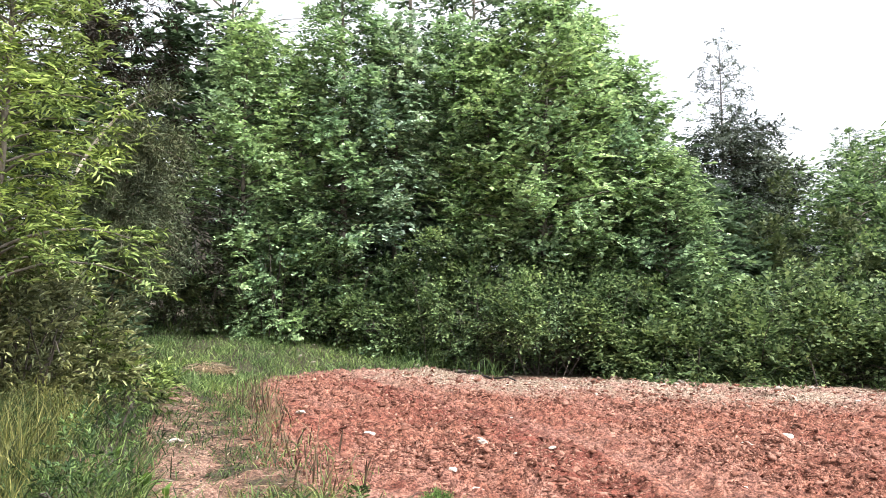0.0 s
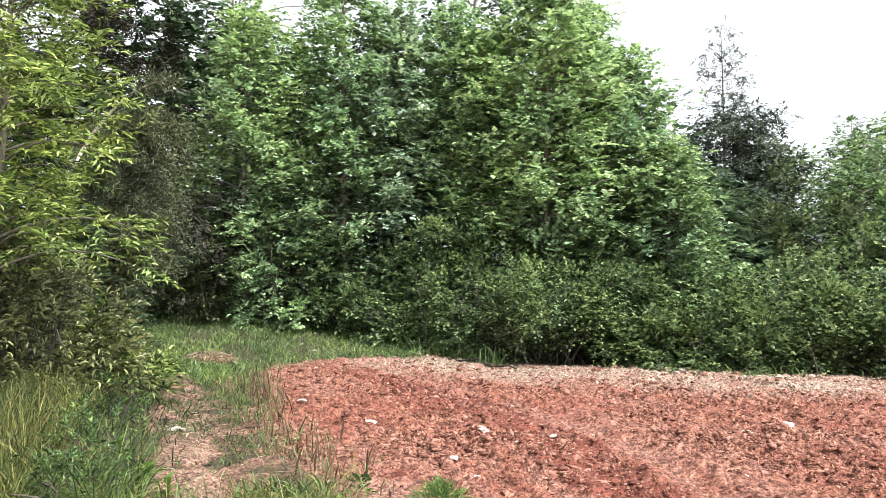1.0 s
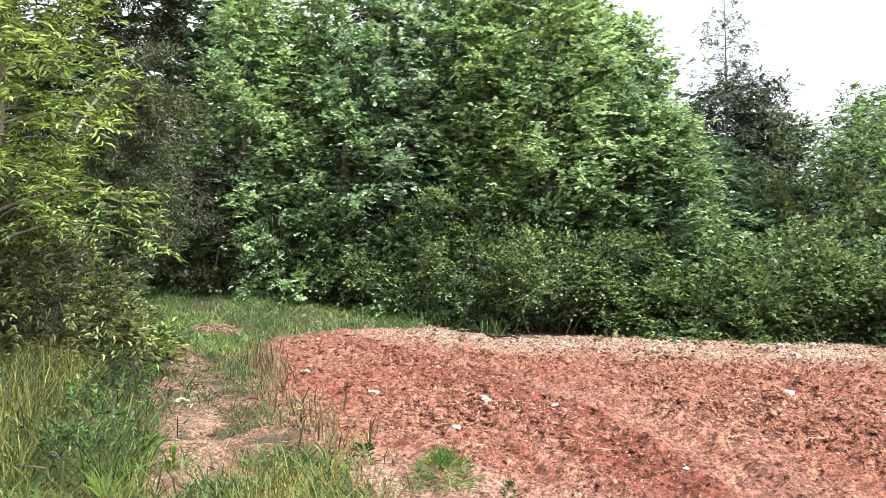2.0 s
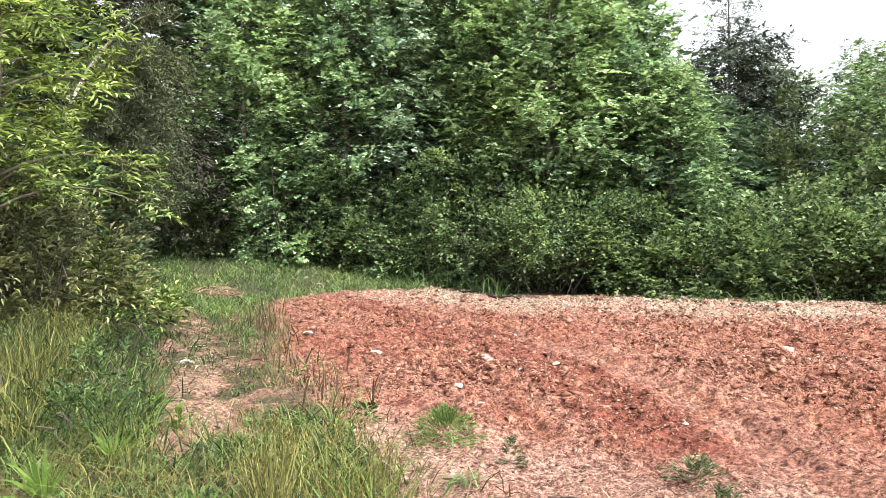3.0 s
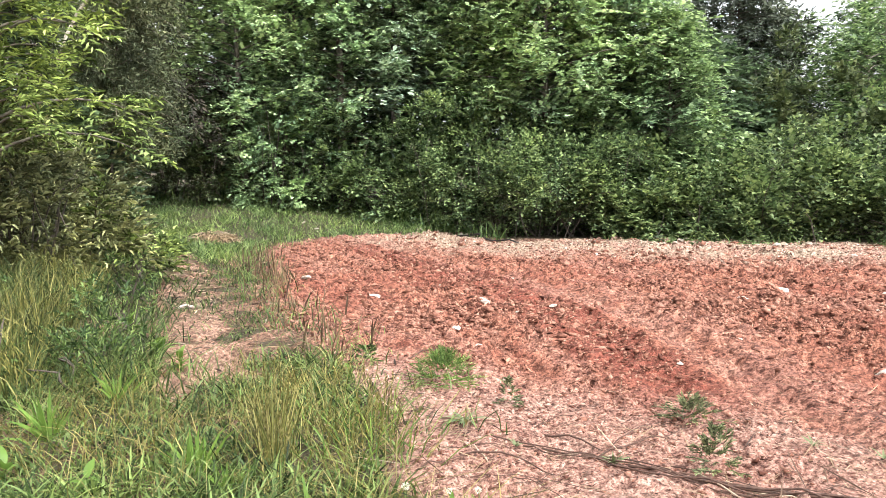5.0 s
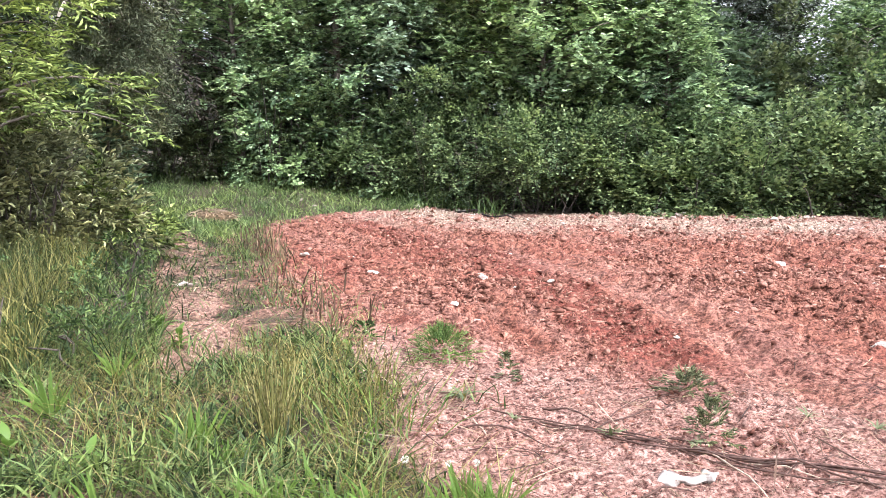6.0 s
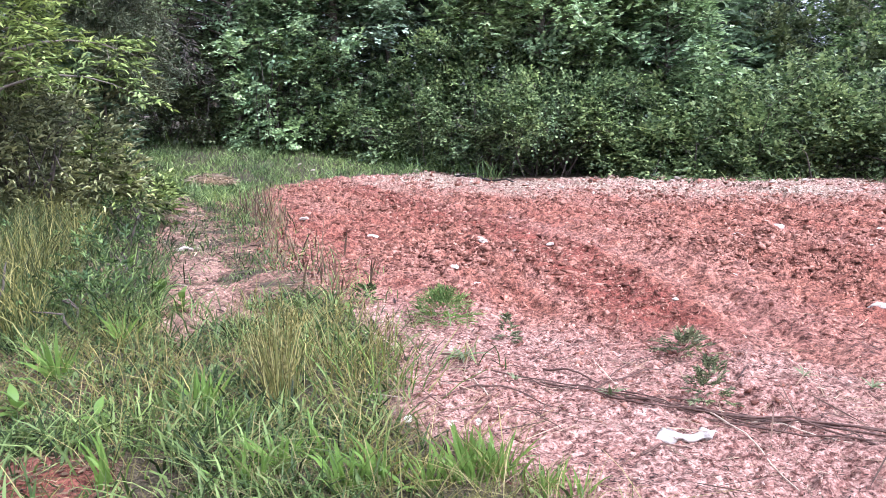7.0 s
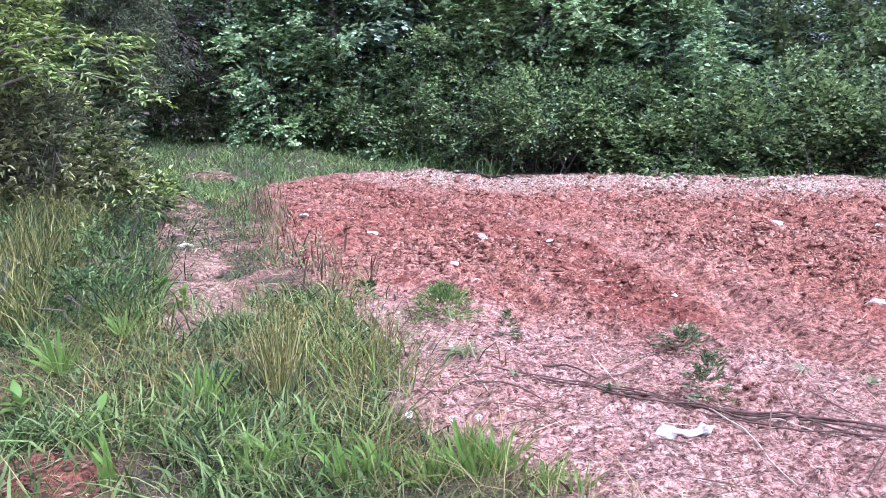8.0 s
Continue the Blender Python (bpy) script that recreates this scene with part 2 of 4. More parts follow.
def sprays(rng, B, D, length, k, leaf, width_up=0.7, droop=0.25, spread=0.9):
    """k leaves set along each of the short shoots that start at B and point along D: places, axes, facings, lengths."""
    B, D = np.asarray(B), unit(np.asarray(D))
    m = len(B)
    length = np.broadcast_to(np.asarray(length, float), (m,))
    up = np.array([0, 0, 1.0])
    side = unit(np.cross(D, up + rng.normal(0, 0.25, (m, 3))))
    top = np.cross(side, D)
    top = unit(top * np.sign(top[:, 2:3] + 1e-6))
    out = []
    for j in range(k):
        s = (j + 0.6) / k
        sgn = 1 if j % 2 else -1
        p = B + D * (length * s)[:, None] - up * (droop * length * s * s)[:, None]
        last = s > 0.9
        ax = D * (0.55 + 0.5 * s) + side * sgn * spread * (0.25 if last else 1 - 0.35 * s) + rng.normal(0, 0.22, (m, 3))
        nn = top * 0.6 + D * 0.3 + up * width_up + rng.normal(0, 0.32, (m, 3))
        out.append((p, ax, nn, leaf * rng.uniform(0.65, 1.15, m) * (1.0 if s > 0.3 else 0.85)))
    return [np.concatenate(c) for c in zip(*out)]


def tubes(name, paths, radii, mat, sides=5):
    """Tapered round stems along polylines; a path is n x 3, its radii n."""
    V, F, base = [], [], 0
    ang = np.arange(sides) * 2 * np.pi / sides
    for path, rad in zip(paths, radii):
        path = np.asarray(path, float)
        t = unit(np.gradient(path, axis=0))
        ref = np.where(np.abs(t[:, 2:3]) > 0.9, [[1.0, 0, 0]], [[0, 0, 1.0]])
        u = unit(np.cross(t, ref))
        w = np.cross(t, u)
        ring = path[:, None] + (u[:, None] * np.cos(ang)[None, :, None] + w[:, None] * np.sin(ang)[None, :, None]) * np.asarray(rad)[:, None, None]
        V.append(ring.reshape(-1, 3))
        n = len(path)
        a = base + np.arange(n - 1)[:, None] * sides + np.arange(sides)[None]
        b = base + np.arange(n - 1)[:, None] * sides + (np.arange(sides)[None] + 1) % sides
        F.append(np.stack([a, b, b + sides, a + sides], -1).reshape(-1, 4))
        base += n * sides
    return mesh_of(name, np.concatenate(V), np.concatenate(F), mat, True)


def lattice(ix, iy, seed):
    h = (ix.astype(np.int64) * 374761393 + iy.astype(np.int64) * 668265263 + seed * 982451653) & 0x7FFFFFFF
    h = ((h ^ (h >> 13)) * 1274126177) & 0x7FFFFFFF
    return ((h ^ (h >> 16)) & 0xFFFF) / 65535.0


def vnoise(x, y, seed=0):
    x0, y0 = np.floor(x), np.floor(y)
    fx, fy = x - x0, y - y0
    fx, fy = fx * fx * (3 - 2 * fx), fy * fy * (3 - 2 * fy)
    a, b = lattice(x0, y0, seed), lattice(x0 + 1, y0, seed)
    c, d = lattice(x0, y0 + 1, seed), lattice(x0 + 1, y0 + 1, seed)
    return (a * (1 - fx) + b * fx) * (1 - fy) + (c * (1 - fx) + d * fx) * fy


def fbm(x, y, seed=0, octaves=4, gain=0.55):
    s, amp, tot = 0, 1.0, 0
    for o in range(octaves):
        s = s + amp * vnoise(x * 2 ** o, y * 2 ** o, seed + o * 17)
        tot += amp
        amp *= gain
    return s / tot


def smooth(a, b, x):
    t = np.clip((x - a) / (b - a), 0, 1)
    return t * t * (3 - 2 * t)


# ---------------------------------------------------------------- the lie of the land
def field_edge(y):
    """The x at which the worked red soil begins."""
    return np.interp(y, [2.0, 2.9, 3.16, 3.4, 3.76, 4.1, 5.15, 5.58, 6.1, 7.5, 7.8, 9.64, 14.07, 15.7, 16.3, 16.7, 17.8, 18.5],
                     [0.9, 0.52, 0.3, 0.2, -0.08, -0.2, -0.33, -0.42, -0.7, -1.2, -1.45, -2.1, -3.3, -2.85, -2.2, -0.97, 0.2, 6.0])


def grass_edge(y):
    """The x up to which grass grows from the left."""
    return field_edge(y) - 0.12 * smooth(5.2, 6.0, y) * smooth(14.0, 13.0, y)


def worn_path(x, y):
    """How much of the turf is worn away: a bare footway beside the field."""
    middle = np.interp(y, [5.2, 6.4, 8.5, 9.5, 10.4, 12.0, 13.5], [-1.8, -2.05, -2.6, -3.0, -3.3, -3.75, -4.3])
    half = np.interp(y, [5.2, 5.7, 6.4, 8.5, 9.5, 11.0, 13.0, 13.6], [0.0, 0.22, 0.34, 0.3, 0.42, 0.3, 0.16, 0.0])
    return smooth(1.25, 0.7, np.abs(x - middle) / np.maximum(half, 0.02)) * (half > 0.01)


def toe(x):
    """How far away the thicket begins."""
    return np.interp(x, [-9, -5, -2, 0.2, 1.5, 3.5, 5.4, 7.7, 12, 20], [18.5, 19.6, 19.3, 18.0, 16.7, 16.2, 15.4, 14.4, 12.6, 10])


def track(x, y):
    """Distance to the right of the wheel track that curves across the field."""
    return x + 0.028 * (y - 4.5) ** 2 - 2.15


def land(x, y):
    x, y = np.asarray(x, float), np.asarray(y, float)
    knoll = np.interp(x, [-7.0, -5.0, -2.9, -1.75, -0.45, 0.2, 1.0], [0.95, 0.92, 0.66, 0.46, 0.27, 0.12, 0.0])
    rise = knoll * smooth(14.5, 19.5, y) + 0.25 * smooth(-2.6, -5.0, x) * smooth(3, 7, y) * smooth(19.5, 14.5, y)
    return rise + 0.05 * (fbm(x * 0.5, y * 0.5, 3) - 0.5)


def soil(x, y):
    """Heights and kinds of soil: z, dry, turf, moist."""
    x, y = np.asarray(x, float), np.asarray(y, float)
    wob = 0.5 * (fbm(x * 1.3, y * 1.3, 11) - 0.5)
    wide = wob + 0.7 * (fbm(x * 0.7, y * 0.7, 12) - 0.5) * smooth(5, 12, y)
    turf = smooth(0.12, -0.3, x - grass_edge(y) + wide)
    turf = np.maximum(turf, smooth(-0.2, 0.5, y - toe(x) + wob))
    patch = smooth(0.55, 0.3, np.hypot(x + 1.85, (y - 3.0) * 0.8) + wob * 0.5)
    turf = turf * (1 - 0.8 * patch)
    worn = worn_path(x + wob * 0.5, y)
    turf = turf * (1 - 0.9 * worn * smooth(0.3, 0.42, fbm(x * 2.2, y * 2.2, 46)))
    turf = turf * (1 - 0.6 * smooth(0.42, 0.56, fbm(x * 2.7, y * 2.7, 44)) * smooth(4.9, 5.6, y) * smooth(14.5, 13.0, y) * smooth(-1.5, -0.9, x - field_edge(y)))
    turf = turf * (1 - (0.2 + 0.2 * smooth(4.2, 5.5, y)) * smooth(0.5, 0.62, fbm(x * 1.9, y * 1.9, 41)) * smooth(12, 9, y))
    margin = smooth(0.45, -0.55, x - field_edge(y) + wide + 0.6 * (fbm(x * 3.1, y * 3.1, 14) - 0.5)) * (1 - turf) * smooth(4.2, 5.2, y)
    turf = np.maximum(turf, 0.75 * margin * smooth(0.36, 0.5, fbm(x * 2.6, y * 2.6, 43)) * smooth(7.5, 9.5, y))
    u = track(x, y) + 0.12 * (fbm(x * 0.8, y * 0.8, 7) - 0.5)
    rut = np.zeros_like(u)
    for c, w, d in ((0.0, 0.2, 0.05), (-1.55, 0.22, 0.035), (1.75, 0.2, 0.04), (3.4, 0.25, 0.04), (5.3, 0.25, 0.04)):
        q = np.abs(u - c) / w
        rut += -0.7 * d * smooth(1.1, 0.5, q) + 0.6 * d * np.exp(-((q - 1.5) / 0.35) ** 2)
    flat = smooth(0.42, 0.05, np.abs(u)) * 0.6 * smooth(0.35, 0.55, fbm(x * 2.2, y * 2.2, 29))
    streak = smooth(0.52, 0.66, fbm(u * 3.6, y * 0.4, 35, 3))
    near = smooth(6.7, 5.5, y + 0.75 * x + 2 * wob) * smooth(-1.2, -0.5, x)
    field = (1 - turf) * (1 - near * 0.75) * (1 - 0.7 * margin)
    wx, wy = 0.85 * x + 0.1 * fbm(x * 4, y * 4, 81), y + 0.1 * fbm(x * 4, y * 4, 82)
    big = vnoise(wx * 2.6, wy * 2.6, 21)
    mid = np.abs(2 * vnoise(wx * 6.5, wy * 6.5, 22) - 1)
    tiny = vnoise(wx * 13, wy * 13, 23) ** 1.5
    grain = vnoise(wx * 24, wy * 24, 24)
    rough = 0.45 + 0.75 * smooth(0.35, 0.6, fbm(u * 1.6, y * 0.5, 27, 3))
    furrow = np.abs(2 * vnoise(u * 5.5 + fbm(x * 3, y * 3, 83), y * 0.8, 32) - 1)
    z = land(x, y) + field * (rut + (1 - 0.8 * flat) * rough * (0.03 * big + 0.035 * mid + 0.05 * tiny + 0.05 * grain + 0.04 * furrow - 0.115)) + (1 - turf) * (0.03 * tiny + 0.03 * grain) + 0.015 * (fbm(x * 9, y * 9, 51) - 0.5)
    far = smooth(4.4, 1.0, toe(x) - y + 5.0 * wob)
    dry = np.clip(np.maximum.reduce([0.95 * far, 0.85 * near, 0.25 * margin, 0.6 * flat, 0.25 * streak]) * (0.55 + 0.9 * fbm(x * 3, y * 3, 61)), 0, 1)
    moist = np.clip(smooth(-1.25, -0.75, u) * smooth(-0.15, -0.45, u) * 0.95 + 0.5 * smooth(0.5, 0.66, fbm(x * 0.9, y * 1.6, 71)), 0, 1) * (1 - far)
    moist = np.maximum(moist, 0.9 * patch)
    dry = dry * (1 - patch)
    straw = np.clip(far * (0.2 + 1.3 * smooth(0.4, 0.62, fbm(x * 2.1, y * 2.1, 91))) * smooth(-4, 0, x), 0, 1) * 0.9
    straw = np.maximum(straw, 0.45 * margin)
    return z, dry, turf, moist, straw


def steps(*stretches):
    out = []
    for a, b, n in stretches:
        out += list(np.linspace(a, b, n, endpoint=False))
    return np.array(out + [stretches[-1][1]])


def build_ground():
    gx = steps((-900, -60, 12), (-60, -14, 23), (-14, -5, 45), (-5, -2.5, 36), (-2.5, 6, 270), (6, 13, 70), (13, 14, 4), (14, 60, 23), (60, 900, 12))
    gy = steps((-900, -40, 12), (-40, -8, 12), (-8, 2, 30), (2, 6, 125), (6, 12, 165), (12, 18, 110), (18, 19, 10), (19, 40, 40), (40, 1200, 20))
    X, Y = np.meshgrid(gx, gy)
    z, dry, turf, moist, straw = soil(X.ravel(), Y.ravel())
    n, m = len(gx), len(gy)
    a = (np.arange(m - 1)[:, None] * n + np.arange(n - 1)[None]).ravel()
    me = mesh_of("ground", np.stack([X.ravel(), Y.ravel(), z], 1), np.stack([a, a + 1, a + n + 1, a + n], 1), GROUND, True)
    for key, val in (("dry", dry), ("turf", turf), ("moist", moist), ("straw", straw)):
        me.attributes.new(key, "FLOAT", "POINT").data.foreach_set("value", val.astype(np.float32))
    return tagged(new("ground", me), "red clay field with wheel tracks, turning to rough grass", "ground", kind="structure")


build_ground()


def height(x, y):
    return float(soil(np.array([x]), np.array([y]))[0][0])


# ---------------------------------------------------------------- trees
def tree(name, label, x, y, tall, radius, start, limbs, leaf, mat, seed, bark=BARK, width=0.85, dense=12.0, k=7, shape="cone", lean=(0, 0), trunk_r=None, rise=0.5, group="trees along the field"):
    rng = np.random.default_rng(seed)
    z0 = height(x, y) - 0.05
    root = thing(name, (x, y, z0), label, "tree", group)
    s = np.linspace(0, 1, 9)
    ph = rng.uniform(0, 6.28)
    axis = np.stack([lean[0] * s ** 1.5 + 0.09 * np.sin(3.5 * s + ph) * s, lean[1] * s ** 1.5 + 0.09 * np.cos(3 * s + ph) * s, tall * s], 1)
    r0 = trunk_r or 0.012 * tall
    stem = part("trunk", tubes("trunk", [axis], [r0 * (1 - 0.93 * s) + 0.35 * r0 * np.exp(-s * 25)], bark, 8), root)
    paths, radii, B, D = [], [], [], []
    for i in range(limbs):
        f = (i + rng.uniform(0.2, 0.8)) / limbs
        h = start + (tall - start) * f
        if shape == "cone":
            prof = (1 - f) ** 0.58 * min(1, 0.6 + 2.2 * f) + 0.1
        elif shape == "oval":
            prof = math.sqrt(max(0.02, 1 - (2 * f - 0.85) ** 2 / 1.6))
        else:
            prof = 0.35 + 0.65 * f * (1.3 - f) / 0.42
        ln = radius * prof * rng.uniform(0.65, 1.2)
        az = i * 2.399 + rng.normal(0, 0.3)
        d = np.array([math.cos(az), math.sin(az), 0])
        o = np.array([np.interp(h, axis[:, 2], axis[:, c]) for c in range(3)])
        q = np.linspace(0, 1, 6)[:, None]
        bend = rng.normal(0, 0.12, 2)
        p = o + d * ln * q + np.array([bend[0], bend[1], 0]) * ln * q * q + np.array([0, 0, 1]) * ln * (rise * q - 0.6 * rise * q * q)
        paths.append(p)
        radii.append((0.006 + 0.012 * ln) * (1 - 0.85 * q[:, 0]))
        m = max(4, int(dense * (0.25 + ln) * rng.uniform(0.75, 1.25)))
        u = rng.uniform(0.15, 1.0, m) ** 0.65
        B.append(np.stack([np.interp(u, q[:, 0], p[:, c]) for c in range(3)], 1) + rng.normal(0, 0.05 + 0.07 * radius, (m, 3)))
        D.append(d * rng.uniform(0.2, 1.0, (m, 1)) + rng.normal(0, 0.65, (m, 3)) * [1, 1, 0.45] + [0, 0, 0.12])
    B, D = np.concatenate(B), unit(np.concatenate(D))
    leaf *= 0.78
    ln = rng.uniform(0.14, 0.36, len(B)) * (leaf / 0.12) ** 0.6
    mass("branchwork", tubes("branchwork", paths, radii, bark, 4), stem)
    mass("fine_branchwork", tubes("fine_branchwork", [np.stack([b, b + 0.5 * l * d, b + l * d - [0, 0, 0.2 * l]]) for b, d, l in zip(B[::10], D[::10], ln[::10])], [(0.006, 0.004, 0.002)] * len(B[::10]), bark, 3), stem)
    P, A, N, L = sprays(rng, B, D, ln, k, leaf, 1.1, 0.15)
    mass("crown", leaf_mesh("crown", P, A, N, L, width * rng.uniform(0.85, 1.15, len(P)), mat, 0.06, 0.08, plain=True), root)
    return root


GUM_LABEL = "young broadleaf tree in fresh green leaf behind the bushes"
tree("broadleaf_tree", GUM_LABEL, -4.6, 18.9, 7.4, 1.6, 0.8, 75, 0.15, GUM_LIGHT, 1, dense=31)
tree("broadleaf_tree", GUM_LABEL, -3.4, 19.6, 7.0, 1.5, 0.8, 75, 0.15, GUM_LIGHT, 2, dense=29)
tree("broadleaf_tree", GUM_LABEL, -2.4, 19.4, 9.9, 1.5, 0.9, 85, 0.16, GUM, 3, dense=29)
tree("broadleaf_tree", GUM_LABEL, -1.2, 19.9, 8.0, 1.5, 2.4, 85, 0.17, GUM_BLUE, 4, dense=29)
tree("broadleaf_tree", GUM_LABEL, 0.2, 20.2, 8.5, 1.5, 2.5, 80, 0.16, GUM, 5, dense=29)
tree("broadleaf_tree", GUM_LABEL, 1.1, 19.4, 7.9, 1.3, 2.5, 75, 0.16, GUM_LIGHT, 6, dense=28)
tree("broadleaf_tree", "tall young broadleaf tree with a dense pointed crown", 2.35, 18.9, 8.9, 2.0, 2.3, 95, 0.17, GUM_LIGHT, 7, dense=30, lean=(0.1, 0))
tree("broadleaf_tree", GUM_LABEL, 3.6, 20.0, 8.5, 1.4, 2.2, 80, 0.16, GUM_LIGHT, 8, dense=29)
tree("broadleaf_tree", GUM_LABEL, 4.4, 19.4, 7.2, 1.5, 0.8, 85, 0.16, GUM, 9, dense=29)
tree("broadleaf_tree", "low broadleaf tree reaching out over the brambles", 5.0, 18.5, 4.8, 1.75, 0.7, 70, 0.16, GUM_LOW, 10, dense=29)
# deeper trees get leaves whose colour already holds the wood's shade
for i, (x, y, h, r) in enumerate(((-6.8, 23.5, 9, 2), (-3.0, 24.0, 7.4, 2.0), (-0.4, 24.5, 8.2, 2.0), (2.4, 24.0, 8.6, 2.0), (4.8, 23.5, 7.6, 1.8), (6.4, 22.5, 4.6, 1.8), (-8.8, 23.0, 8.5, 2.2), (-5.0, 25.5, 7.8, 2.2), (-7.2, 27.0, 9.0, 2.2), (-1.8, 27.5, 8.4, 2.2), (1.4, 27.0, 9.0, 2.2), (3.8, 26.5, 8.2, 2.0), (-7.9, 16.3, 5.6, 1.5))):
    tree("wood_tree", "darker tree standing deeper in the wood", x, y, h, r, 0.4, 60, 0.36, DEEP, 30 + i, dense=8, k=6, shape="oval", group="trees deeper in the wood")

# tall trees that stand above the rest
tree("tall_tree", "tall slender tree with a bare grey trunk", -1.1, 26.0, 15.5, 2.0, 10.5, 26, 0.2, GUM, 51, trunk_r=0.16, dense=7, group="tall trees above the wood")
tree("tall_tree", "tall tree with a dark crown", 1.0, 26.5, 14.5, 2.2, 8.6, 45, 0.2, DEEP, 52, trunk_r=0.14, dense=8, group="tall trees above the wood")
tree("tall_tree", "tall sparse tree with thin bare branches", -6.3, 24.0, 12.8, 2.6, 6.5, 30, 0.16, GUM_BLUE, 53, trunk_r=0.11, dense=3.5, rise=0.9, group="tall trees above the wood")


# ---------------------------------------------------------------- conifers
def conifer(name, label, x, y, tall, radius, start, limbs, mat, seed, tuft=0.16, needle_w=0.16, dense=20, k=8, bark=BARK_DARK, droop=0.35, trunk_r=0.14, shape="cone", spread=1.3, clump=1.0, group=""):
    rng = np.random.default_rng(seed)
    z0 = height(x, y) - 0.05
    root = thing(name, (x, y, z0), label, "tree", group)
    s = np.linspace(0, 1, 7)
    axis = np.stack([0.1 * np.sin(3 * s), 0.08 * np.sin(2 * s + 1), tall * s], 1)
    stem = part("trunk", tubes("trunk", [axis], [trunk_r * (1 - 0.93 * s)], bark, 8), root)
    paths, radii, B, D = [], [], [], []
    for i in range(limbs):
        f = (i + rng.uniform(0, 1)) / limbs
        h = start + (tall - start) * f
        prof = (1 - f) ** 0.8 + 0.08 if shape == "cone" else math.sqrt(max(0.03, 1 - (2 * f - 1) ** 2)) * 0.8 + 0.15
        ln = radius * prof * rng.uniform(0.6, 1.15)
        az = i * 2.399 + rng.normal(0, 0.35)
        d = np.array([math.cos(az), math.sin(az), 0])
        o = np.array([np.interp(h, axis[:, 2], axis[:, c]) for c in range(3)])
        q = np.linspace(0, 1, 6)[:, None]
        p = o + d * ln * q + np.array([0, 0, 1]) * ln * (0.25 * q - droop * q * q)
        paths.append(p)
        radii.append((0.006 + 0.008 * ln) * (1 - 0.85 * q[:, 0]))
        m = max(4, int(dense * ln))
        u = rng.uniform(0.1, 1.0, m) ** 0.7
        B.append(np.stack([np.interp(u, q[:, 0], p[:, c]) for c in range(3)], 1) + rng.normal(0, 0.07 + 0.05 * radius, (m, 3)))
        D.append(d * 0.8 + rng.normal(0, 0.55, (m, 3)) + [0, 0, -0.1])
    B, D = np.concatenate(B), np.concatenate(D)
    mass("branchwork", tubes("branchwork", paths, radii, bark, 5), stem)
    P, A, N, L = sprays(rng, B, D, tuft * 1.6 * clump, k, tuft, droop=0.2, spread=spread)
    mass("foliage", leaf_mesh("foliage", P, A, N, L, needle_w, mat, 0.02, 0.1, True), root)
    return root


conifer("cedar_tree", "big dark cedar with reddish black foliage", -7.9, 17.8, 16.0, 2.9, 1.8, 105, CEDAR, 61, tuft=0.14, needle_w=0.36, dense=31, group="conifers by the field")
conifer("cedar_tree", "distant cedar with a rounded top, its green greyed by haze", 10.6, 30.0, 8.2, 3.1, 0.5, 110, CEDAR_FAR, 62, tuft=0.17, needle_w=0.5, dense=24, shape="oval", group="conifers by the field")
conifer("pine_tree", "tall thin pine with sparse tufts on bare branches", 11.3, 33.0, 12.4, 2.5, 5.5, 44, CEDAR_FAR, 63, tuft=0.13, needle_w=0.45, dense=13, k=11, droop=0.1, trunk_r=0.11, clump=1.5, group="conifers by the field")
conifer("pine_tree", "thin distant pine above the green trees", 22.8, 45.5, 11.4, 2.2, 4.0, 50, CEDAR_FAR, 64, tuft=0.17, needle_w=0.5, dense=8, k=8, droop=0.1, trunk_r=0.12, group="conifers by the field")

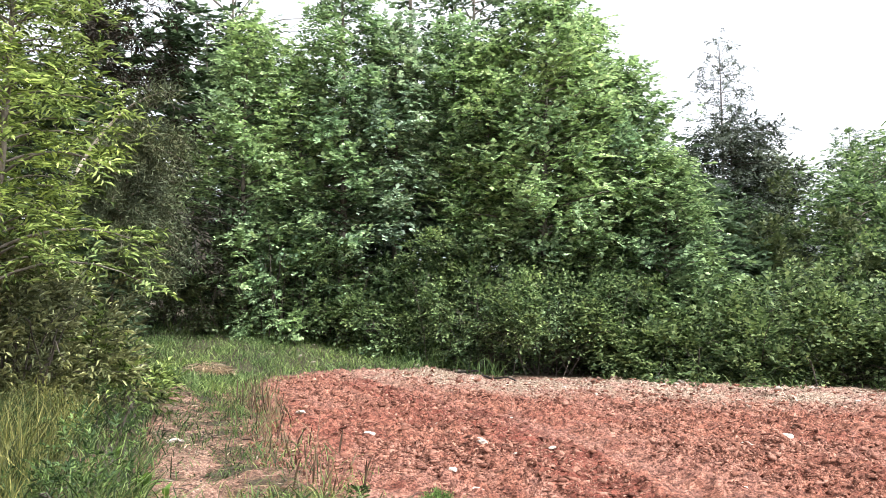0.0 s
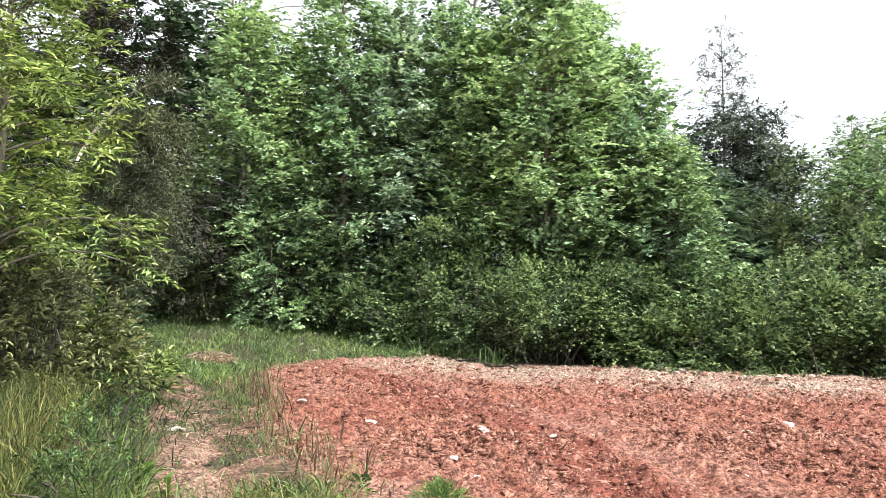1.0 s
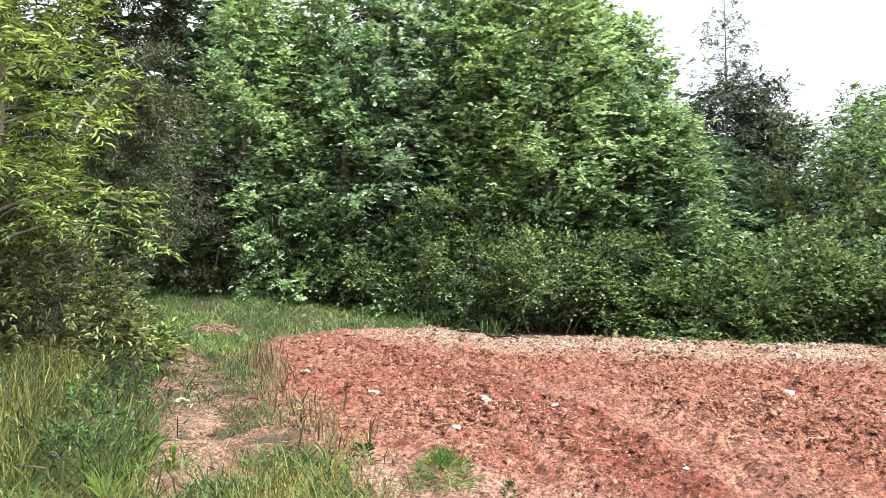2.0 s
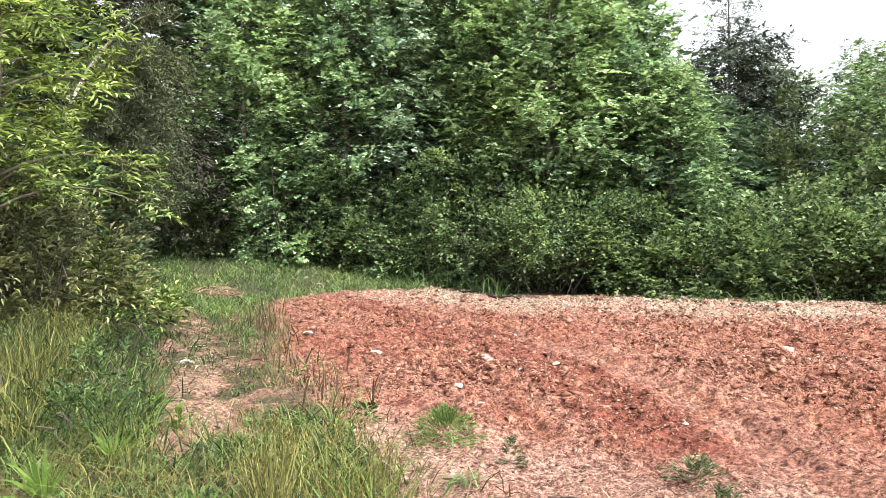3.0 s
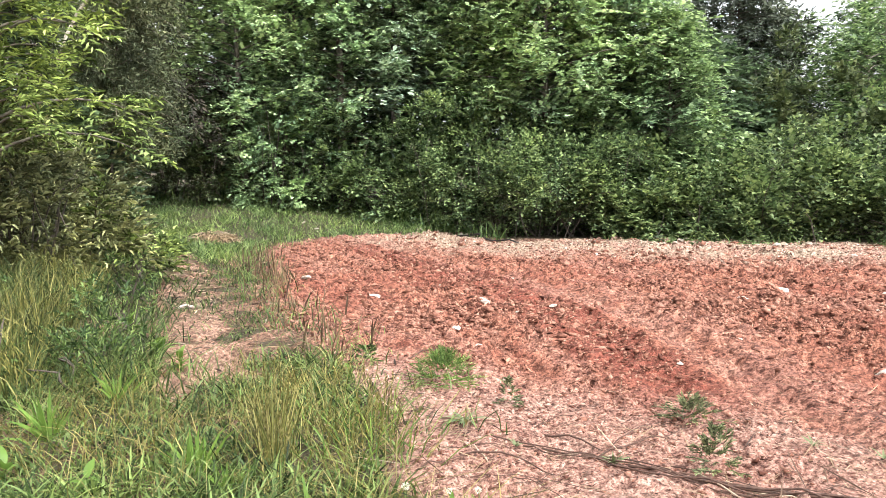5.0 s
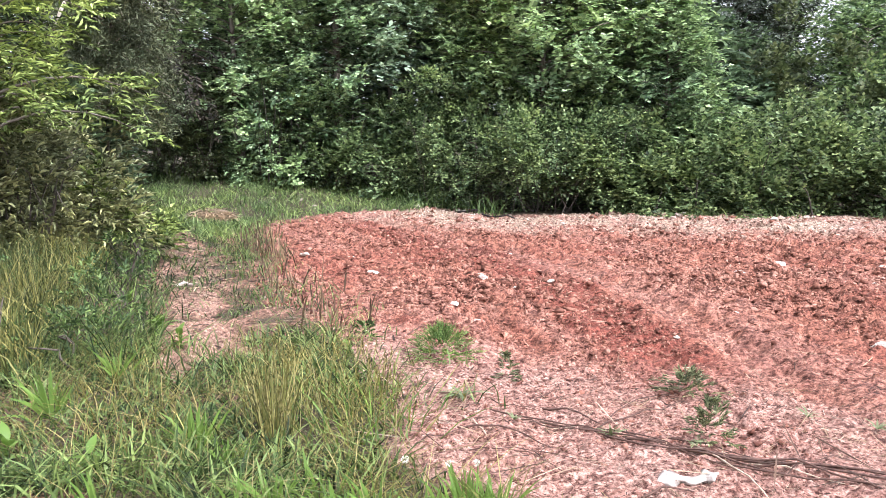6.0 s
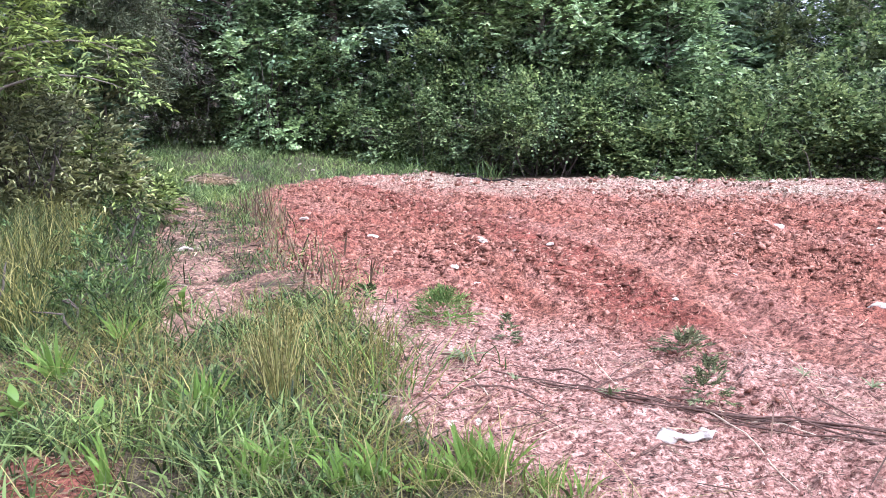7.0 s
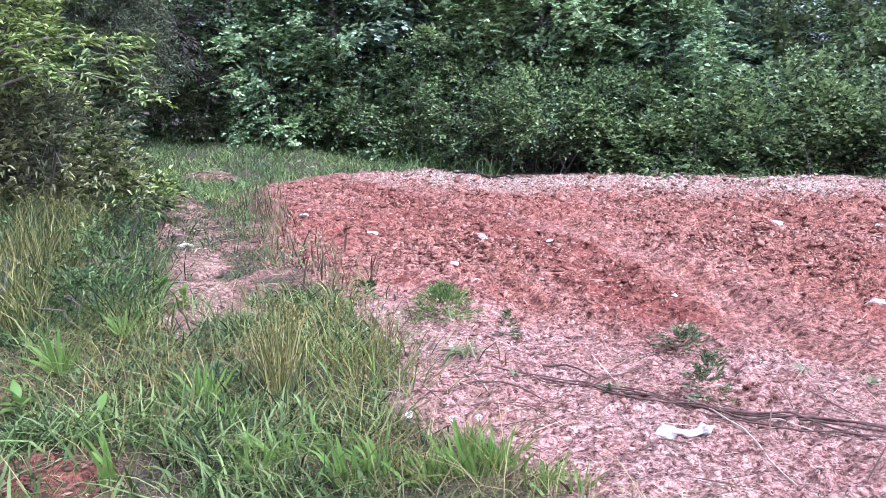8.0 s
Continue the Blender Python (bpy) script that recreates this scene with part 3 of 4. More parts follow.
# bent young pine with long needles
def young_pine(x, y):
    rng = np.random.default_rng(71)
    z0 = height(x, y) - 0.05
    root = thing("young_pine", (x, y, z0), "bent young pine with long grey-green drooping needles", "tree", "conifers by the field")
    s = np.linspace(0, 1, 10)
    stem = np.stack([0.15 * s + 0.25 * s ** 3, 0 * s, 4.0 * s], 1)
    bole = part("trunk", tubes("trunk", [stem], [0.035 * (1 - 0.85 * s)], BARK_DARK, 7), root)
    paths, radii, tips, dirs = [], [], [], []
    for i in range(46):
        f = 0.42 + 0.58 * (i + 0.5) / 46
        o = np.array([np.interp(f, s, stem[:, c]) for c in range(3)])
        az = i * 2.399
        ln = rng.uniform(0.7, 1.35) * (1.25 - 0.5 * f)
        d = np.array([math.cos(az), math.sin(az), 0])
        q = np.linspace(0, 1, 6)[:, None]
        p = o + d * ln * q + np.array([0, 0, 1.0]) * ln * (0.75 * q - 0.85 * q * q)
        if i == 30:
            # the long pale branch that arches over
            q = np.linspace(0, 1, 9)[:, None]
            p = np.array([-0.2, -1.0, 2.9]) + np.array([1.5, 0, 0]) * q ** 1.1 + np.array([0, 0, 1.0]) * (2.9 * q - 1.45 * q * q)
        paths.append(p)
        radii.append((0.03 if i == 30 else 0.012) * (1 - 0.7 * q[:, 0]))
        for u in np.linspace(0.6 if i == 30 else 0.25, 1, 11):
            tips.append([np.interp(u, q[:, 0], p[:, c]) for c in range(3)])
            dirs.append(unit(np.gradient(p, axis=0)[int(u * (len(p) - 1))]) * 0.9 + [0, 0, 0.05 - 0.35 * u])
    mass("branchwork", tubes("branchwork", paths, radii, BARK_PALE, 5), bole)
    tips, dirs = np.array(tips), unit(np.array(dirs))
    P = np.repeat(tips, 64, 0) + rng.normal(0, 0.08, (len(tips) * 64, 3))
    A = np.repeat(dirs, 64, 0) * 0.5 + rng.normal(0, 0.8, P.shape) + [0, 0, 0.25]
    mass("needle_mass", leaf_mesh("needle_mass", P, A, rng.normal(0, 1, P.shape), rng.uniform(0.07, 0.13, len(P)), 0.018, NEEDLE, 0.0, 0.3, True), root)


young_pine(-5.15, 12.6)


# ---------------------------------------------------------------- shrubs
def shrub(name, label, x, y, rx, ry, tall, shoots, leaf, mat, seed, k=7, width=0.72, lumps=1.7, stems=14, shoot=0.4, bark=BARK_DARK, group="", low=0.0, spread=0.9, inner=0.55):
    """A leafy mound: arching shoots all over a lumpy dome, over bare stems from the root."""
    rng = np.random.default_rng(seed)
    z0 = height(x, y)
    root = thing(name, (x, y, z0), label, "shrub", group)
    m = max(6, shoots // 26)
    az = rng.uniform(0, 2 * np.pi, m)
    el = np.arcsin(rng.uniform(low, 1, m))
    c = np.stack([np.cos(az) * np.cos(el), np.sin(az) * np.cos(el), np.sin(el)], 1)
    bump = 0.76 + 0.62 * lumps * (fbm(az * 2.2 + 9, el * 3.0, seed, 3) - 0.35) + rng.normal(0, 0.06, m)
    own = rng.integers(0, m, shoots)
    n = unit(c[own] + rng.normal(0, 0.12, (shoots, 3)))
    ball = unit(rng.normal(0, 1, (shoots, 3)) + 0.9 * n) * rng.uniform(0.5, 1.0, (shoots, 1)) * rng.uniform(0.18, 0.42, m)[own][:, None] * (0.5 + 0.25 * rx)
    B = c[own] * bump[own][:, None] * [rx, ry, tall] + ball
    deep = rng.uniform(0, 1, shoots) < 0.22
    B[deep] = (n * bump[own][:, None] * rng.uniform(inner, 0.9, (shoots, 1)) * [rx, ry, tall])[deep]
    D = n * [1, 1, 0.7] + 0.8 * unit(ball) + rng.normal(0, 0.45, n.shape) + [0, 0, 0.25]
    ln = rng.uniform(0.6, 1.3, shoots) * shoot
    B[:, 2] = np.maximum(B[:, 2], 0.04)
    P, A, N, L = sprays(rng, B, D, ln, k, leaf, 0.85, 0.3, spread)
    P[:, 2] = np.maximum(P[:, 2], 0.02)
    mass("foliage", leaf_mesh("foliage", P, A, N, L, width, mat, 0.14, 0.2, True), root)
    paths, radii = [], []
    for i in range(stems):
        a = rng.uniform(0, 2 * np.pi)
        q = np.linspace(0, 1, 7)[:, None]
        e = np.array([math.cos(a) * rx, math.sin(a) * ry, 0]) * rng.uniform(0.3, 0.9)
        o = np.array([rng.normal(0, rx * 0.3), rng.normal(-ry * 0.25, ry * 0.3), -0.05])
        p = o + e * q ** 0.8 + np.array([0, 0, tall * rng.uniform(0.35, 0.85)]) * np.sin(q * rng.uniform(1.3, 2.4)) + np.cumsum(rng.normal(0, 0.035, (7, 3)), 0)
        paths.append(p)
        radii.append(rng.uniform(0.008, 0.02) * (1 - 0.75 * q[:, 0]))
    for p, q in zip(paths, radii):
        part("stem", tubes("stem", [p], [q], bark, 5), root)
    twig = [np.stack([b, b + 0.5 * l * d, b + l * d - [0, 0, 0.3 * l]]) for b, d, l in zip(B[::9], unit(D[::9]), ln[::9])]
    mass("fine_branchwork", tubes("fine_branchwork", twig, [(0.005, 0.004, 0.002)] * len(twig), bark, 3), root)
    return root


BUSH = "bushes at the edge of the wood"
shrub("privet_bush", "big rounded dark green bush with bare twigs below", 0.95, 18.6, 2.0, 1.5, 2.9, 3600, 0.09, PRIVET, 101, group=BUSH, stems=26, low=0.14)
shrub("privet_bush", "dense dark green bush with small leaves", 2.6, 17.7, 1.8, 1.4, 2.2, 2900, 0.09, PRIVET, 102, group=BUSH, stems=32, low=0.34)
shrub("privet_bush", "dense dark green bush with small leaves", -1.3, 19.0, 1.6, 1.2, 1.9, 1700, 0.11, PRIVET, 103, group=BUSH)
shrub("privet_bush", "dense dark green bush with small leaves", -2.8, 19.3, 1.3, 1.0, 2.4, 1400, 0.11, PRIVET, 104, group=BUSH)
shrub("sapling_bush", "upright leafy sapling bush in pale green", -3.6, 19.0, 0.9, 0.8, 3.2, 1100, 0.11, GUM, 105, group=BUSH)
shrub("sapling_bush", "tangled shrub in dull green with dry stems", -5.0, 19.7, 1.4, 1.0, 2.2, 1300, 0.1, DULL_SHRUB, 106, group=BUSH, bark=BARK, stems=26)
shrub("sapling_bush", "upright leafy bush in mid green", -6.5, 19.4, 1.3, 1.0, 3.4, 1500, 0.12, GUM, 107, group=BUSH)
for i, (x, y, rx, ry, h) in enumerate(((4.3, 17.9, 1.4, 1.6, 1.5), (5.6, 17.6, 1.5, 2.0, 1.6), (6.9, 17.0, 1.6, 2.3, 1.7), (8.3, 16.6, 1.6, 2.4, 1.8), (9.8, 16.0, 1.7, 2.5, 1.9), (11.4, 15.4, 1.8, 2.6, 2.0), (5.0, 19.4, 1.6, 1.3, 2.1), (7.2, 19.2, 1.8, 1.6, 2.2), (9.5, 18.8, 2.0, 1.8, 2.4))):
    shrub("bramble_thicket", "sprawling bramble thicket, dull green with pale leaf backs", x, y, rx, ry, h, 1250 if y < 18.5 else 900, 0.115, BRAMBLE, 120 + i, k=6, width=0.85, group="brambles beside the field", stems=16, shoot=0.45)
for i, (x, y, rx, h) in enumerate(((4.0, 16.7, 0.8, 0.7), (5.1, 16.3, 0.9, 0.8), (6.2, 15.8, 0.9, 0.75), (7.3, 15.4, 1.0, 0.85), (8.5, 14.9, 1.0, 0.8), (9.7, 14.4, 1.0, 0.8))):
    shrub("bramble_thicket", "low bramble mound creeping out towards the field", x, y, rx, 0.75, h, 420, 0.1, BRAMBLE, 150 + i, k=6, width=0.85, group="brambles beside the field", stems=5, shoot=0.35)
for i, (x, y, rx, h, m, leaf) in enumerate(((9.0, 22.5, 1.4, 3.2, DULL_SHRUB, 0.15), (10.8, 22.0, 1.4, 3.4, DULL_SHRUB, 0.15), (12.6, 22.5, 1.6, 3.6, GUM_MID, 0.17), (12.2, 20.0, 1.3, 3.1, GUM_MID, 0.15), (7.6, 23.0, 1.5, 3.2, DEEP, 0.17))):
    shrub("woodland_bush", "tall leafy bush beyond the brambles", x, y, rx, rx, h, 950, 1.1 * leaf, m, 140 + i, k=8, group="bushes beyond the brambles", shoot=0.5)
for i, (x, y, h, r, m) in enumerate(((13.0, 25.5, 4.9, 1.5, GUM_MID), (14.6, 27.5, 6.3, 1.8, GUM_MID), (16.6, 30.0, 7.6, 2.0, GUM_MID), (12.4, 31.0, 6.8, 1.8, GUM_MID), (18.5, 36.0, 8.6, 2.2, GUM_MID), (14.6, 34.0, 7.2, 2.0, GUM_MID), (20.5, 34.0, 9.5, 2.4, GUM_MID), (9.2, 27.0, 5.0, 1.7, DEEP))):
    tree("broadleaf_tree", "green tree beyond the brambles", x, y, h, r, 0.6, 60, 0.2, m, 170 + i, dense=15, shape="oval", group="trees beyond the brambles")


# lance-leaved tree near the left margin, and the growth below it
def lance_tree(x, y):
    rng = np.random.default_rng(81)
    z0 = height(x, y) - 0.05
    root = thing("lance_leaf_tree", (x, y, z0), "bright yellow-green tree with narrow pointed leaves", "tree")
    s = np.linspace(0, 1, 9)
    axis = np.stack([0.25 * np.sin(2 * s), 0.1 * s, 6.2 * s], 1)
    stem = part("trunk", tubes("trunk", [axis], [0.075 * (1 - 0.9 * s)], BARK, 8), root)
    paths, radii, B, D = [], [], [], []
    for i in range(105):
        f = (i + 0.5) / 105
        h = 1.5 + 4.65 * f
        ln = (1.6 * (1 - 0.5 * f) + 0.35 * max(0, 1 - 8 * f)) * rng.uniform(0.6, 1.12)
        az = i * 2.399 + rng.normal(0, 0.2)
        d = np.array([math.cos(az), math.sin(az), 0])
        o = np.array([np.interp(h, axis[:, 2], axis[:, c]) for c in range(3)])
        q = np.linspace(0, 1, 7)[:, None]
        p = o + d * ln * q + np.array([0, 0, 1.0]) * ln * (0.6 * q - 0.6 * q * q)
        paths.append(p)
        radii.append((0.005 + 0.009 * ln) * (1 - 0.85 * q[:, 0]))
        m = int(20 * ln)
        u = rng.uniform(0.12, 1, m) ** 0.75
        B.append(np.stack([np.interp(u, q[:, 0], p[:, c]) for c in range(3)], 1) + rng.normal(0, 0.09, (m, 3)))
        D.append(d * 0.8 + rng.normal(0, 0.75, (m, 3)) * [1, 1, 0.6] + [0, 0, 0.05])
    B, D = np.concatenate(B), np.concatenate(D)
    mass("branchwork", tubes("branchwork", paths, radii, BARK, 5), stem)
    P, A, N, L = sprays(rng, B, D, 0.2, 9, 0.12, 0.8, 0.15, 1.6)
    mass("crown", leaf_mesh("crown", P, A, N, L, 0.27, LANCE, 0.08, 0.12, True), root)


lance_tree(-4.9, 8.6)
LOW = "undergrowth along the left margin"
shrub("weedy_shrub", "straggly shrub with narrow dull leaves and brown stems", -4.95, 10.0, 1.0, 0.9, 1.8, 1000, 0.12, SHADE_SHRUB, 161, k=8, width=0.24, group=LOW, bark=BARK_DARK, stems=18)
shrub("weedy_shrub", "straggly shrub with narrow dull leaves and brown stems", -5.7, 9.6, 1.1, 1.0, 1.9, 1050, 0.12, SHADE_SHRUB, 162, k=8, width=0.24, group=LOW, stems=18)
shrub("weedy_shrub", "dark broad-leaved shrub in the shade of the tree", -5.9, 12.6, 1.1, 0.9, 2.2, 1200, 0.11, SHADE_SHRUB, 163, k=8, group=LOW)
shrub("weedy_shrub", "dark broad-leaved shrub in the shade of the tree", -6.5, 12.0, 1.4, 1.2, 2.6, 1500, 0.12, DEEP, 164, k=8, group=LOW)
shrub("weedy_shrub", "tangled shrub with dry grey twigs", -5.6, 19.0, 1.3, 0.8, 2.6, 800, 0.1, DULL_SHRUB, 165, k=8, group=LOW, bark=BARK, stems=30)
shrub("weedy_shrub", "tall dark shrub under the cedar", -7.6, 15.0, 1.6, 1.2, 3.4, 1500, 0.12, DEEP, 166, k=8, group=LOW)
for i, (x, y, h) in enumerate(((-2.95, 7.1, 0.36), (-2.7, 6.35, 0.34), (-2.6, 5.8, 0.3), (-3.6, 8.9, 0.42), (-3.3, 5.6, 0.4), (-3.9, 7.4, 0.45))):
    shrub("leafy_weed", "leafy green weed standing in the long grass", x, y, 0.2 + 0.15 * h, 0.2 + 0.12 * h, h, 46, 0.07, WEED, 180 + i, k=6, width=0.34, group="leafy weeds on the bank", stems=5, shoot=0.16)
shrub("yellow_sapling", "yellow-green sapling at the edge of the grass", -3.85, 10.0, 0.32, 0.32, 0.95, 150, 0.1, LANCE, 167, k=8, width=0.34, group=LOW, stems=4, shoot=0.25)


# ---------------------------------------------------------------- grass
def blades(name, rng, P, tall, wide, mat, lean=0.35, curl=0.5, azimuth=None):
    """Bent grass blades: three quads' length each, drawn to a point."""
    n = len(P)
    az = rng.uniform(0, 2 * np.pi, n) if azimuth is None else azimuth
    d = np.stack([np.cos(az), np.sin(az), np.zeros(n)], 1)
    f = rng.uniform(0, 2 * np.pi, n)
    w = np.stack([np.cos(f), np.sin(f), np.zeros(n)], 1)
    tall, wide = np.broadcast_to(tall, (n,)), np.broadcast_to(wide, (n,))
    ln = np.abs(rng.normal(0, lean, n)) + 0.05
    cu = np.abs(rng.normal(0, curl, n))
    rows = []
    for s, k in ((0, 0.8), (0.4, 1.0), (0.75, 0.7), (1.0, 0.08)):
        c = P + d * (tall * (ln * s + cu * s ** 2.5))[:, None] + np.array([0, 0, 1.0]) * (tall * (s - 0.35 * np.minimum(cu, 1.6) * s ** 3))[:, None]
        rows += [c - w * (wide * k * 0.5)[:, None], c + w * (wide * k * 0.5)[:, None]]
    V = np.stack(rows, 1)
    i = np.arange(n)[:, None] * 8
    F = np.concatenate([i + [0, 1, 3, 2], i + [2, 3, 5, 4], i + [4, 5, 7, 6]])
    return mesh_of(name, V, F, mat)


def scatter(rng, n, x0, x1, y0, y1, keep):
    x, y = rng.uniform(x0, x1, n), rng.uniform(y0, y1, n)
    z, dry, turf, moist, straw = soil(x, y)
    ok = rng.uniform(0, 1, n) < keep(x, y, turf)
    return np.stack([x, y, z - 0.005], 1)[ok]


def stuff(name, me, label, category):
    return tagged(new(name, me), label, category, kind="stuff")


def tuffet(x, y, f=2.2, seed=5):
    return smooth(0.3, 0.7, fbm(x * f, y * f, seed))


rng = np.random.default_rng(200)
P = scatter(rng, 16000, -6.5, 1.4, -3.0, 2.45, lambda x, y, t: t * (0.25 + 0.75 * tuffet(x, y)))
stuff("meadow_grass", blades("meadow_grass", rng, P, rng.uniform(0.05, 0.2, len(P)), rng.uniform(0.006, 0.013, len(P)), GRASS, 0.5, 0.9), "rough green grass behind the near edge of the field", "grass")
P = scatter(rng, 56000, -4.6, 1.0, 2.4, 6.4, lambda x, y, t: t * (0.1 + 0.8 * tuffet(x, y)))
stuff("meadow_grass", blades("meadow_grass", rng, P, rng.uniform(0.04, 0.17, len(P)) * (0.4 + 0.9 * tuffet(P[:, 0], P[:, 1], 1.7, 15)), rng.uniform(0.008, 0.017, len(P)), GRASS, 0.45, 0.8), "rough green grass at the near edge of the field", "grass")
P = scatter(rng, 20000, -3.2, 1.0, 2.4, 6.4, lambda x, y, t: t * (0.2 + 0.5 * tuffet(x, y, 1.6, 9)))
stuff("dry_grass", blades("dry_grass", rng, P, rng.uniform(0.08, 0.28, len(P)), rng.uniform(0.003, 0.006, len(P)), DRY_GRASS, 0.7, 0.9), "dry curled grass among the green", "grass")
def bank_tall(x, y):
    return (0.15 + 0.36 * smooth(-0.9, -1.7, x - grass_edge(y)) * smooth(11.0, 9.0, y)) * (0.5 + 0.7 * tuffet(x, y, 1.5, 45))


P = scatter(rng, 34000, -9.0, -1.8, 5.5, 13.5, lambda x, y, t: t * (0.3 + 0.7 * tuffet(x, y)))
stuff("bank_grass", blades("bank_grass", rng, P, rng.uniform(0.3, 1.0, len(P)) * bank_tall(P[:, 0], P[:, 1]), rng.uniform(0.006, 0.013, len(P)), BANK_GRASS, 0.4, 0.7), "long green grass on the bank below the trees", "grass")
P = scatter(rng, 44000, -6.8, 1.0, 12.5, 19.8, lambda x, y, t: t * smooth(1.2, 0.2, y - toe(x)) * (0.45 + 0.55 * tuffet(x, y)))
stuff("far_grass", blades("far_grass", rng, P, rng.uniform(0.04, 0.15, len(P)) * (0.6 + 0.9 * tuffet(P[:, 0], P[:, 1], 1.4, 49)), rng.uniform(0.009, 0.016, len(P)), FAR_GRASS, 0.6, 0.7), "green grass along the foot of the bushes", "grass")
P = scatter(rng, 15000, -6.0, -2.6, 5.2, 10.6, lambda x, y, t: t * smooth(-2.95, -3.6, x + 0.33 * (y - 7)) * (0.15 + 0.85 * tuffet(x, y, 1.3, 13)))
stuff("ripe_tall_grass", blades("ripe_tall_grass", rng, P, rng.uniform(0.25, 0.62, len(P)), rng.uniform(0.006, 0.011, len(P)), RIPE, 0.22, 0.35), "tall ripe straw-coloured grass standing on the bank", "grass")


P = scatter(rng, 30000, 0.0, 10.5, 12.0, 17.9, lambda x, y, t: smooth(0.75, 0.0, toe(x) - y) * (y < toe(x) + 0.5) * tuffet(x, y, 1.6, 57) * smooth(2.5, 4.5, x))
stuff("edge_grass", blades("edge_grass", rng, P, rng.uniform(0.06, 0.28, len(P)), rng.uniform(0.012, 0.022, len(P)), BANK_GRASS, 0.5, 0.7), "low weeds and grass creeping out from the bushes", "grass")
P = scatter(rng, 22000, -4.6, 0.4, 4.4, 13.5, lambda x, y, t: smooth(0.7, -0.3, x - field_edge(y)) * smooth(-0.9, 0.1, x - grass_edge(y)) * tuffet(x, y, 2.4, 19) * 0.7)
stuff("sparse_grass", blades("sparse_grass", rng, P, rng.uniform(0.05, 0.22, len(P)), rng.uniform(0.005, 0.01, len(P)), GRASS, 0.5, 0.8), "sparse low grass on the worn brown margin", "grass")
P = scatter(rng, 2600, -3.8, -0.6, 6.3, 14.0, lambda x, y, t: smooth(0.5, 0.0, np.abs(x - field_edge(y) - 0.1)) * tuffet(x, y, 1.8, 63) * 0.9)
stuff("dead_stubble", blades("dead_stubble", rng, P, rng.uniform(0.1, 0.34, len(P)), rng.uniform(0.012, 0.022, len(P)), STUBBLE, 0.18, 0.15), "upright dead brown stubble along the field's edge", "grass")


P = scatter(rng, 9000, -6.5, 1.2, 15.0, 20.0, lambda x, y, t: smooth(0.9, 0.2, np.abs(y - toe(x) + 0.35)) * tuffet(x, y, 1.1, 67))
stuff("edge_weeds", blades("edge_weeds", rng, P, rng.uniform(0.15, 0.5, len(P)), rng.uniform(0.012, 0.028, len(P)), WEED, 0.3, 0.4), "taller rank weeds at the foot of the bushes", "weed")


# straw litter lying on the soil
def litter(name, rng, P, long, wide, mat):
    n = len(P)
    az, tilt = rng.uniform(0, 6.28, n), rng.normal(0.05, 0.12, n)
    A = np.stack([np.cos(az) * np.cos(tilt), np.sin(az) * np.cos(tilt), np.sin(tilt)], 1)
    return leaf_mesh(name, P + [0, 0, 0.012], A, np.array([0, 0, 1.0]) + rng.normal(0, 0.3, (n, 3)), long, wide, mat, 0.0, 0.0)


P = scatter(rng, 5500, -3.0, 3.5, 2.2, 5.6, lambda x, y, t: 0.8 * smooth(5.6, 4.0, y) + 0.1)
stuff("straw_litter", litter("straw_litter", rng, P, rng.uniform(0.02, 0.08, len(P)), 0.05, THATCH), "dead straw and stalks scattered on the soil", "straw")
P = scatter(rng, 4500, -4.0, 11.0, 8.5, 18.0, lambda x, y, t: smooth(4.0, 0.5, toe(x) - y) * 0.9 * (y < toe(x) + 0.4))
stuff("straw_litter", litter("straw_litter", rng, P, rng.uniform(0.05, 0.16, len(P)), 0.12, THATCH), "pale dead straw along the far edge of the field", "straw")


# real debris, whose dark colour also stands in for shadows among the crumbs
P = scatter(rng, 30000, -2.6, 3.2, 2.2, 5.8, lambda x, y, t: (1 - 0.6 * t) * (0.2 + 0.8 * tuffet(x, y, 2.6, 33)) * smooth(5.8, 4.2, y))
stuff("bark_litter", litter("bark_litter", rng, P, rng.uniform(0.008, 0.035, len(P)), 0.2, BARK_BITS), "dark bits of bark and twig strewn on the soil", "litter")
for mat, n, label in ((THATCH, 420, "long pale dry stalks strewn on the soil"), (BARK_BITS, 300, "thin dark twigs strewn on the soil")):
    P = scatter(rng, n, -0.5, 3.0, 2.6, 5.4, lambda x, y, t: (1 - t) * (0.3 + 0.7 * smooth(0.9, 0.2, np.abs(y - 4.35 + 0.42 * x))))
    stuff("stalk_litter", litter("stalk_litter", rng, P, rng.uniform(0.08, 0.4, len(P)), 0.022, mat), label, "straw")


P = scatter(rng, 26000, -4.8, 0.4, 4.4, 13.4, lambda x, y, t: np.maximum(0.5 * smooth(0.6, -0.4, x - field_edge(y)) * smooth(-0.9, 0.1, x - grass_edge(y)), worn_path(x, y) * (0.35 + 0.65 * smooth(7.5, 9.5, y))))
half = rng.uniform(0, 1, len(P)) < 0.5
stuff("margin_litter", litter("margin_litter", rng, P[half], rng.uniform(0.03, 0.14, half.sum()), 0.16, BARK_BITS), "dead brown leaves and twigs on the worn margin", "litter")
Q = scatter(rng, 3000, -2.6, -1.2, 2.5, 3.6, lambda x, y, t: (1 - t) * 0.8)
stuff("dead_leaves", litter("dead_leaves", rng, Q, rng.uniform(0.015, 0.06, len(Q)), 0.35, STUBBLE), "dead brown leaves on the bare red patch", "litter")
stuff("margin_litter", litter("margin_litter", rng, P[~half], rng.uniform(0.03, 0.16, (~half).sum()), 0.1, THATCH), "pale dead straw on the worn margin", "litter")


